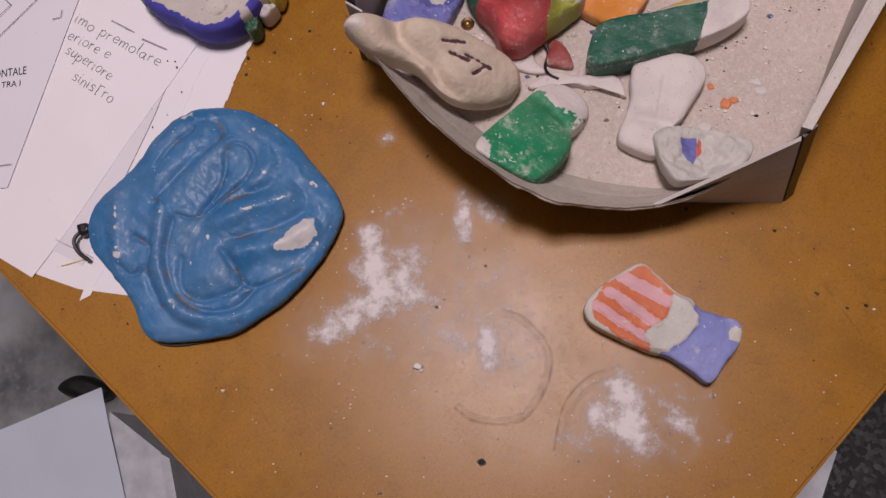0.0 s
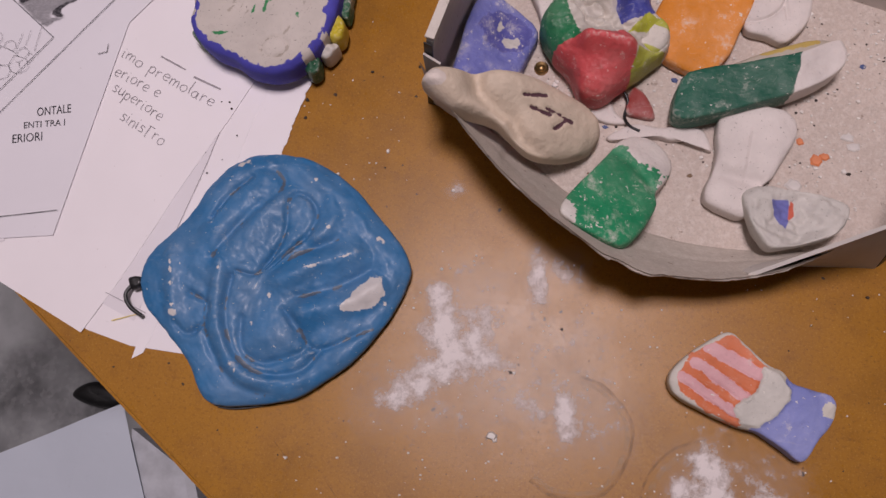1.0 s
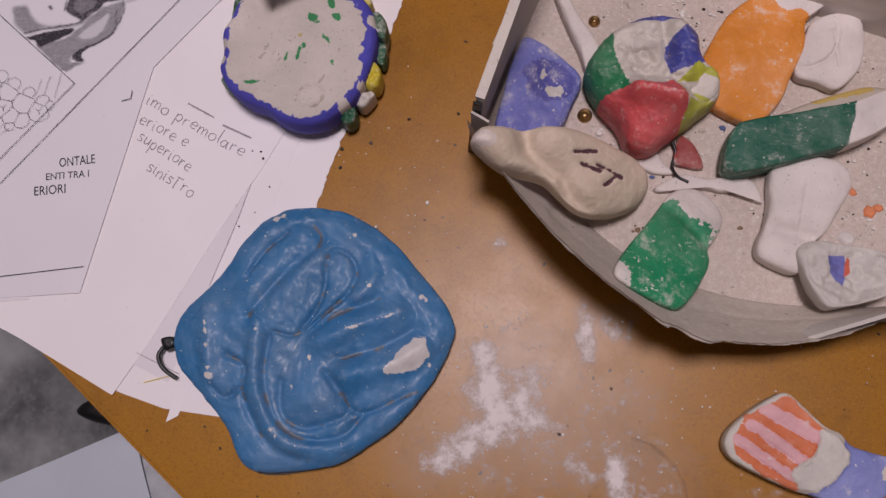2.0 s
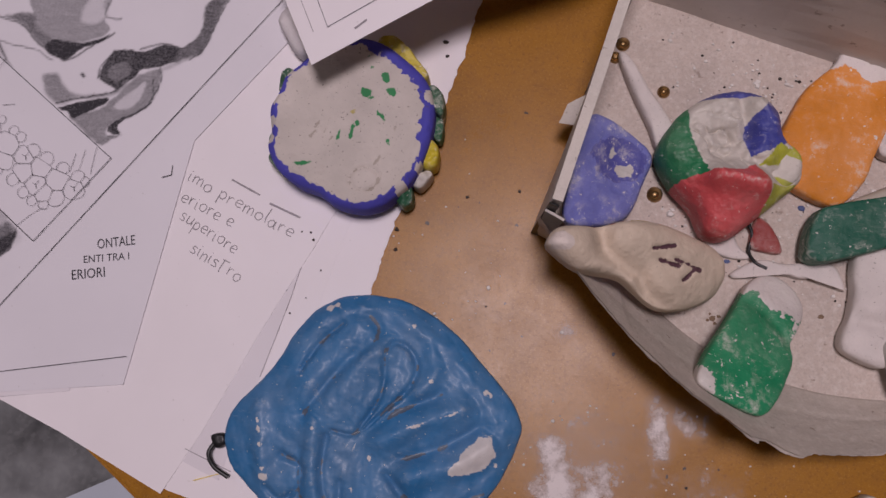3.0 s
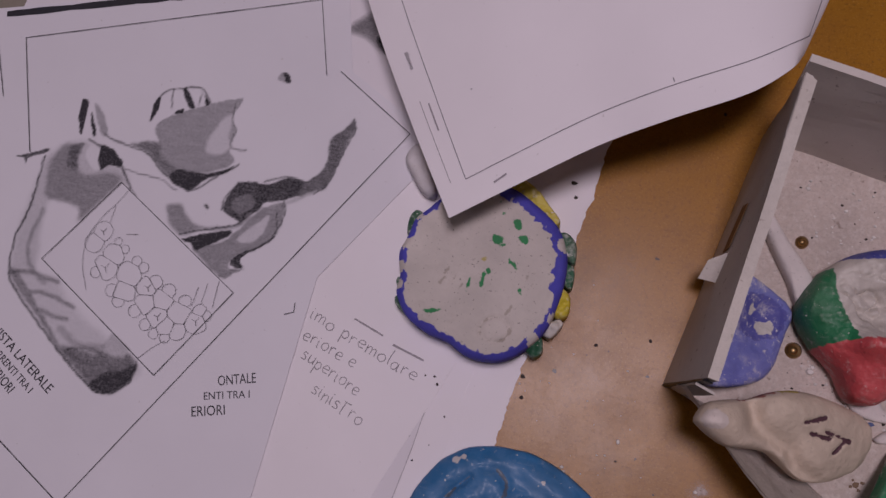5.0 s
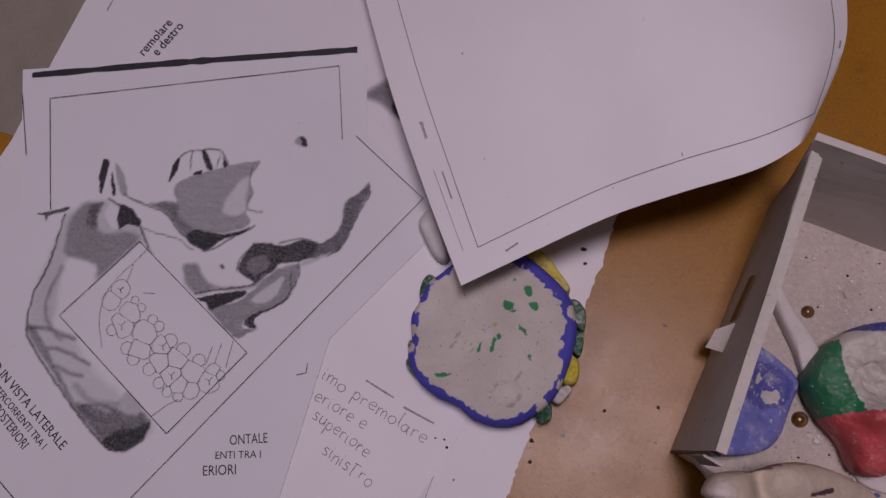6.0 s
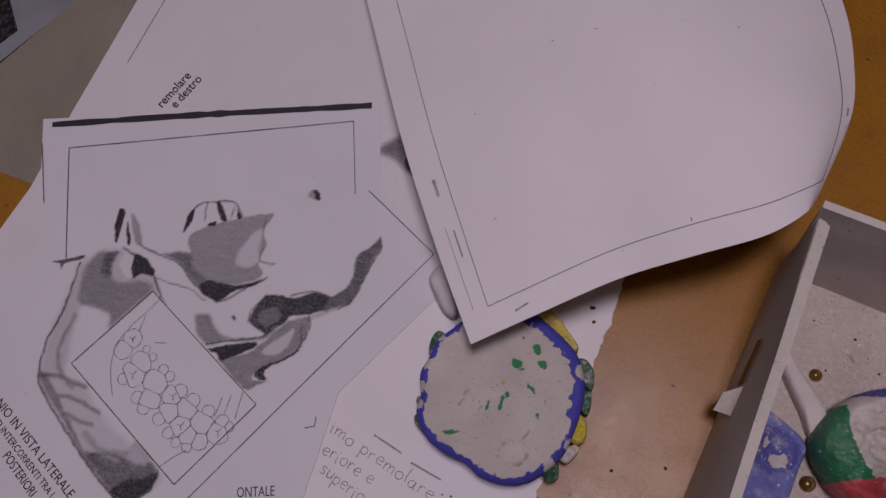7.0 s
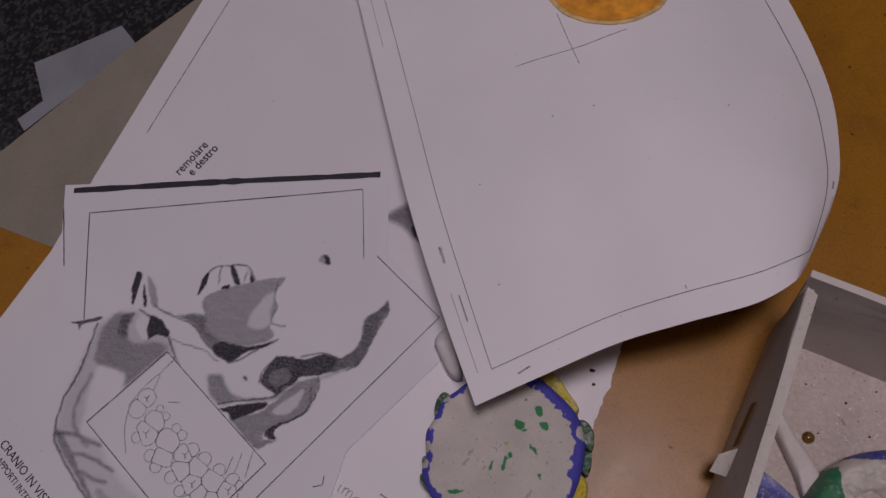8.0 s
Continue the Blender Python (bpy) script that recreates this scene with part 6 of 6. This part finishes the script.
table_white += [(rng.gauss(-0.05, 0.035), rng.gauss(0.125, 0.03), rng.uniform(0.0003, 0.0009)) for _ in range(140)]
table_white += [(rng.gauss(0.09, 0.02), rng.gauss(0.08, 0.02), rng.uniform(0.0003, 0.0008)) for _ in range(70)]
table_white += [(rng.uniform(-0.17, -0.09), rng.uniform(0.22, 0.42), rng.uniform(0.0003, 0.0008)) for _ in range(60)]
crumbs("plaster_crumbs", [s for s in table_white if not (s[0] > -0.09 + 0.55 * (0.26 - s[1]) and s[1] > 0.22)], 0.0002, CHALK, "white plaster crumbs scattered on the table")
crumbs("dirt_crumbs", [(-0.002, 0.156, 0.0010), (-0.027, 0.129, 0.0013), (-0.165, 0.261, 0.0013), (-0.102, 0.3, 0.0012), (-0.13, 0.294, 0.0012), (-0.113, 0.236, 0.0008), (0.207, 0.157, 0.0014), (0.157, 0.194, 0.0012), (-0.166, 0.272, 0.0016), (-0.15, 0.372, 0.0018)] + [(rng.uniform(-0.15, 0.2), rng.uniform(0.03, 0.21), rng.uniform(0.0002, 0.0006)) for _ in range(110)], 0.0002, SOIL, "dark specks of dirt on the table")
crumbs("dirt_crumbs", [(-0.2065 - 0.0305 * k + rng.uniform(-0.006, 0.006), 0.245 + rng.uniform(-0.06, 0.05), rng.uniform(0.0003, 0.0008)) for k in (0, 0.2, 0.4, 0.1, 0.3, 0.5)] + [(-0.217, 0.265, 0.0007), (-0.212, 0.265, 0.0008), (-0.210, 0.261, 0.0011), (-0.152, 0.380, 0.0018)], 0.0016, SOIL, "dark specks on the paper")
box_spots = [(rng.uniform(-0.03, 0.19), rng.uniform(0.225, 0.40), rng.uniform(0.0003, 0.0012)) for _ in range(800)]
box_spots = [s for s in box_spots if inside(s[0], s[1], [(-0.08, 0.285), (0.15, 0.228), (0.192, 0.345), (-0.045, 0.41)]) > 0.003]
box_spots += [(x + 0.007 * math.sin(40 * k), y + 0.006 * math.cos(31 * k), rng.uniform(0.0010, 0.0023)) for k, (x, y, r) in enumerate(box_spots[::6])]
crumbs("plaster_crumbs", [s for s in box_spots if inside(s[0], s[1], [(-0.08, 0.285), (0.15, 0.228), (0.192, 0.345), (-0.045, 0.41)]) > 0.003], 0.0031, CHALK, "white plaster crumbs on the bottom of the box")
crumbs("dirt_crumbs", [(x + 0.004 * math.sin(900 * x), y - 0.003 * math.cos(700 * y), r * 0.7) for x, y, r in box_spots[::3]], 0.0031, SOIL, "dark specks on the bottom of the box")
tagged(recentre(link_mesh("black_bead", lump_mesh([(0.0065, 0.047), (0.009, 0.049), (0.0115, 0.047), (0.009, 0.045)], 0.0, 0.0022, n=20, top=8, sculpt=lambda x, y: -0.0014 * math.exp(-((x - 0.009) ** 2 + (y - 0.047) ** 2) / 8e-7)), BLACK, True)), "tiny black bead on the table", "bead")

# ---- small things in the box ----
CHIP_RED = clay("red_chip", (0.30, 0.045, 0.04), [], 0.5, 0.02)
lump("clay_chip", [(0.022, 0.298), (0.030, 0.293), (0.036, 0.281), (0.027, 0.280), (0.019, 0.283)], 0.003, 0.005, CHIP_RED, "dark red painted clay chip", "clay chip", {}, "clay chips", n=40, top=10)
tagged(recentre(link_mesh("black_string", tube_mesh([(0.015, 0.297, 0.008), (0.020, 0.289, 0.0065), (0.019, 0.280, 0.006), (0.022, 0.274, 0.008), (0.028, 0.271, 0.009)], 0.0009), BLACK, True)), "short black string lying among the clay", "string")
for pts, h in (([(0.011, 0.2675), (0.024, 0.2755), (0.037, 0.2750), (0.054, 0.2775), (0.064, 0.2755), (0.0685, 0.2650), (0.065, 0.2655), (0.060, 0.2705), (0.046, 0.2680), (0.038, 0.2690), (0.023, 0.2675), (0.013, 0.2645)], 0.006), ([(-0.002, 0.284), (0.008, 0.290), (0.014, 0.282), (0.020, 0.276), (0.010, 0.275), (0.000, 0.278)], 0.004)):
    lump("clay_strip", pts, 0.003, h, PALE, "thin curled strip of dry white clay", "clay strip", {}, "clay strips", n=70, top=12)
for x, y, r in ((-0.055, 0.387, 0.0038), (-0.0585, 0.379, 0.0033), (-0.031, 0.362, 0.0034), (-0.031, 0.305, 0.0042)):
    bm = bmesh.new()
    prof = [(r, 0.0), (r, 0.0012), (r * 0.8, 0.0022), (r * 0.5, 0.0016), (r * 0.3, 0.0024)]
    rows = [[bm.verts.new((x + a * math.cos(t), y + a * math.sin(t), 0.003 + b)) for t in (k * math.tau / 20 for k in range(20))] for a, b in prof]
    for a, b in zip(rows, rows[1:]):
        for i in range(20):
            bm.faces.new((a[i], a[(i + 1) % 20], b[(i + 1) % 20], b[i]))
    bm.faces.new(rows[-1])
    bm.faces.new(rows[0][::-1])
    tagged(recentre(link_mesh("rivet", bm, BRASS, True)), "small dull brass rivet on the box bottom", "rivet", "brass rivets")
FLAKE = plain("orange_flake", (0.66, 0.22, 0.09), 0.6)
PALE_FLAKE = plain("pale_flake", (0.62, 0.58, 0.55), 0.8)
BLUE_FLAKE = plain("blue_flake", (0.06, 0.09, 0.22), 0.6)
GREEN_FLAKE = plain("brown_flake", (0.20, 0.13, 0.08), 0.8)
for x, y, r, mat, label in ((0.1255, 0.267, 0.0040, FLAKE, "flake of orange paint"), (0.1300, 0.2695, 0.0034, FLAKE, "flake of orange paint"), (0.1160, 0.2770, 0.0030, FLAKE, "flake of orange paint"), (0.1420, 0.2820, 0.0042, PALE_FLAKE, "thin flake of pale plaster"), (0.1450, 0.2770, 0.0038, PALE_FLAKE, "thin flake of pale plaster"),
                            (0.1150, 0.2510, 0.0055, PALE_FLAKE, "thin flake of pale plaster"), (0.0450, 0.3060, 0.0024, BLUE_FLAKE, "flake of dark blue paint"), (0.0090, 0.2735, 0.0018, BLUE_FLAKE, "flake of dark blue paint"), (0.1480, 0.3250, 0.0020, BLUE_FLAKE, "flake of dark blue paint"), (0.0040, 0.2430, 0.0018, GREEN_FLAKE, "brown crumb of dry paint"), (0.0068, 0.2444, 0.0013, GREEN_FLAKE, "brown crumb of dry paint"), (0.0016, 0.2418, 0.0012, GREEN_FLAKE, "brown crumb of dry paint"), (0.0052, 0.2405, 0.0011, GREEN_FLAKE, "brown crumb of dry paint"), (0.0024, 0.2452, 0.0010, GREEN_FLAKE, "brown crumb of dry paint"), (0.0580, 0.2500, 0.0018, GREEN_FLAKE, "brown crumb of dry paint")):
    bm = bmesh.new()
    crumb(bm, x, y, 0.0032, r, random.Random(int(x * 1e5)))
    for v in bm.verts:
        v.co.z = 0.0032 + (v.co.z - 0.0032) * 0.3
    tagged(recentre(link_mesh("paint_flake", bm, mat)), label + " on the box bottom", "flake", "paint flakes")

# ---- marks on the table ----
def stain_surface(name, colour, strength):
    """A dried water mark, patchy and half clear."""
    m, nt, b = material(name)
    clear, join = nt.nodes.new("ShaderNodeBsdfTransparent"), nt.nodes.new("ShaderNodeMixShader")
    nt.links.new(calc(nt, "MULTIPLY", remap(nt, noise_of(nt, 140, 5, 0.7), 0.35, 0.62), strength), join.inputs[0])
    nt.links.new(clear.outputs[0], join.inputs[1])
    nt.links.new(b.outputs[0], join.inputs[2])
    nt.links.new(join.outputs[0], nt.nodes["Material Output"].inputs[0])
    b.inputs["Base Color"].default_value, b.inputs["Roughness"].default_value = (*colour, 1), 0.5
    return m


RING, RING_SOFT = stain_surface("damp_ring", (0.18, 0.076, 0.012), 0.36), stain_surface("pale_ring", (0.50, 0.36, 0.22), 0.28)
ring_pts = [(0.011 + 0.030 * math.cos(a) + 0.0012 * math.sin(3.1 * a), 0.099 + 0.032 * math.sin(a) + 0.0010 * math.cos(4.3 * a)) for a in (-2.3 + 0.35 * k for k in range(12))]
inner_pts = [(0.011 + (x - 0.011) * 0.91, 0.099 + (y - 0.099) * 0.91) for x, y in ring_pts]
drawn("ring_mark", [ring_pts], 0.0024, lambda x, y: 0.00025, RING, table, "faint round ring left by a wet jar", 60)
drawn("ring_mark", [inner_pts], 0.0032, lambda x, y: 0.00028, RING_SOFT, table, "pale dried inner ring of a wet jar", 60)
drawn("ring_mark", [[(0.079, 0.108), (0.062, 0.100), (0.050, 0.083), (0.047, 0.058)]], 0.0018, lambda x, y: 0.00025, RING, table, "faint ring left by a wet jar", 40)
drawn("ring_mark", [[(0.079, 0.104), (0.065, 0.096), (0.054, 0.081), (0.051, 0.058)]], 0.0036, lambda x, y: 0.00028, RING_SOFT, table, "pale dried inner ring of a wet jar", 40)
for a, b in (((0.185, 0.165), (0.205, 0.140)), ((0.1640, 0.2010), (0.1665, 0.1985)), ((0.1710, 0.2080), (0.1740, 0.2055)), ((0.1745, 0.1580), (0.1775, 0.1535)), ((0.1900, 0.2490), (0.1950, 0.2470)), ((-0.1100, 0.3300), (-0.1060, 0.3220)), ((-0.1200, 0.0600), (-0.1080, 0.0480)), ((-0.1500, 0.0750), (-0.1380, 0.0640))):
    drawn("scratch", [[a, b]], 0.0007, lambda x, y: 0.00025, RING, table)

# ---- under the table ----
CARTON = plain("white_carton", (0.55, 0.56, 0.60), 0.8)
carton = base_of("carton", -0.45, -0.04, -0.75, "open white cardboard carton standing on the floor", "box")
part("body", slab_mesh([(-0.452, 0.048), (-0.380, 0.010), (-0.345, -0.075), (-0.425, -0.11)], -0.75, -0.505), CARTON, carton)
part("flap", slab_mesh([(-0.379, 0.010), (-0.366, 0.006), (-0.332, -0.075), (-0.344, -0.075)], -0.75, -0.495), CARTON, carton)
tagged(recentre(link_mesh("paper_sheet", sheet_mesh([(-0.465, 0.074), (-0.605, -0.006), (-0.555, -0.14), (-0.405, -0.055)], -0.498, 0.02, 0.004), paper_surface("bluish_paper", (0.66, 0.71, 0.80)))), "white paper sheet lying on the carton", "paper")
foot = base_of("stool_foot", -0.60, 0.085, -0.75, "black plastic stool foot with a steel rod", "stool")
part("shoe", lump_mesh([(-0.645, 0.070), (-0.632, 0.088), (-0.605, 0.094), (-0.565, 0.080), (-0.575, 0.062), (-0.615, 0.060)], -0.75, 0.035, n=40, top=12), BLACK, foot, "", True)
part("rod", tube_mesh([(-0.598, 0.080, -0.72), (-0.598, 0.080, -0.66), (-0.598, 0.080, -0.62)], 0.008), STEEL, foot)
tagged(recentre(link_mesh("board", slab_mesh([(0.288, 0.095), (0.20, 0.14), (0.15, -0.02), (0.27, 0.03)], -0.31, -0.29), CARTON)), "pale board leaning under the table edge", "board")
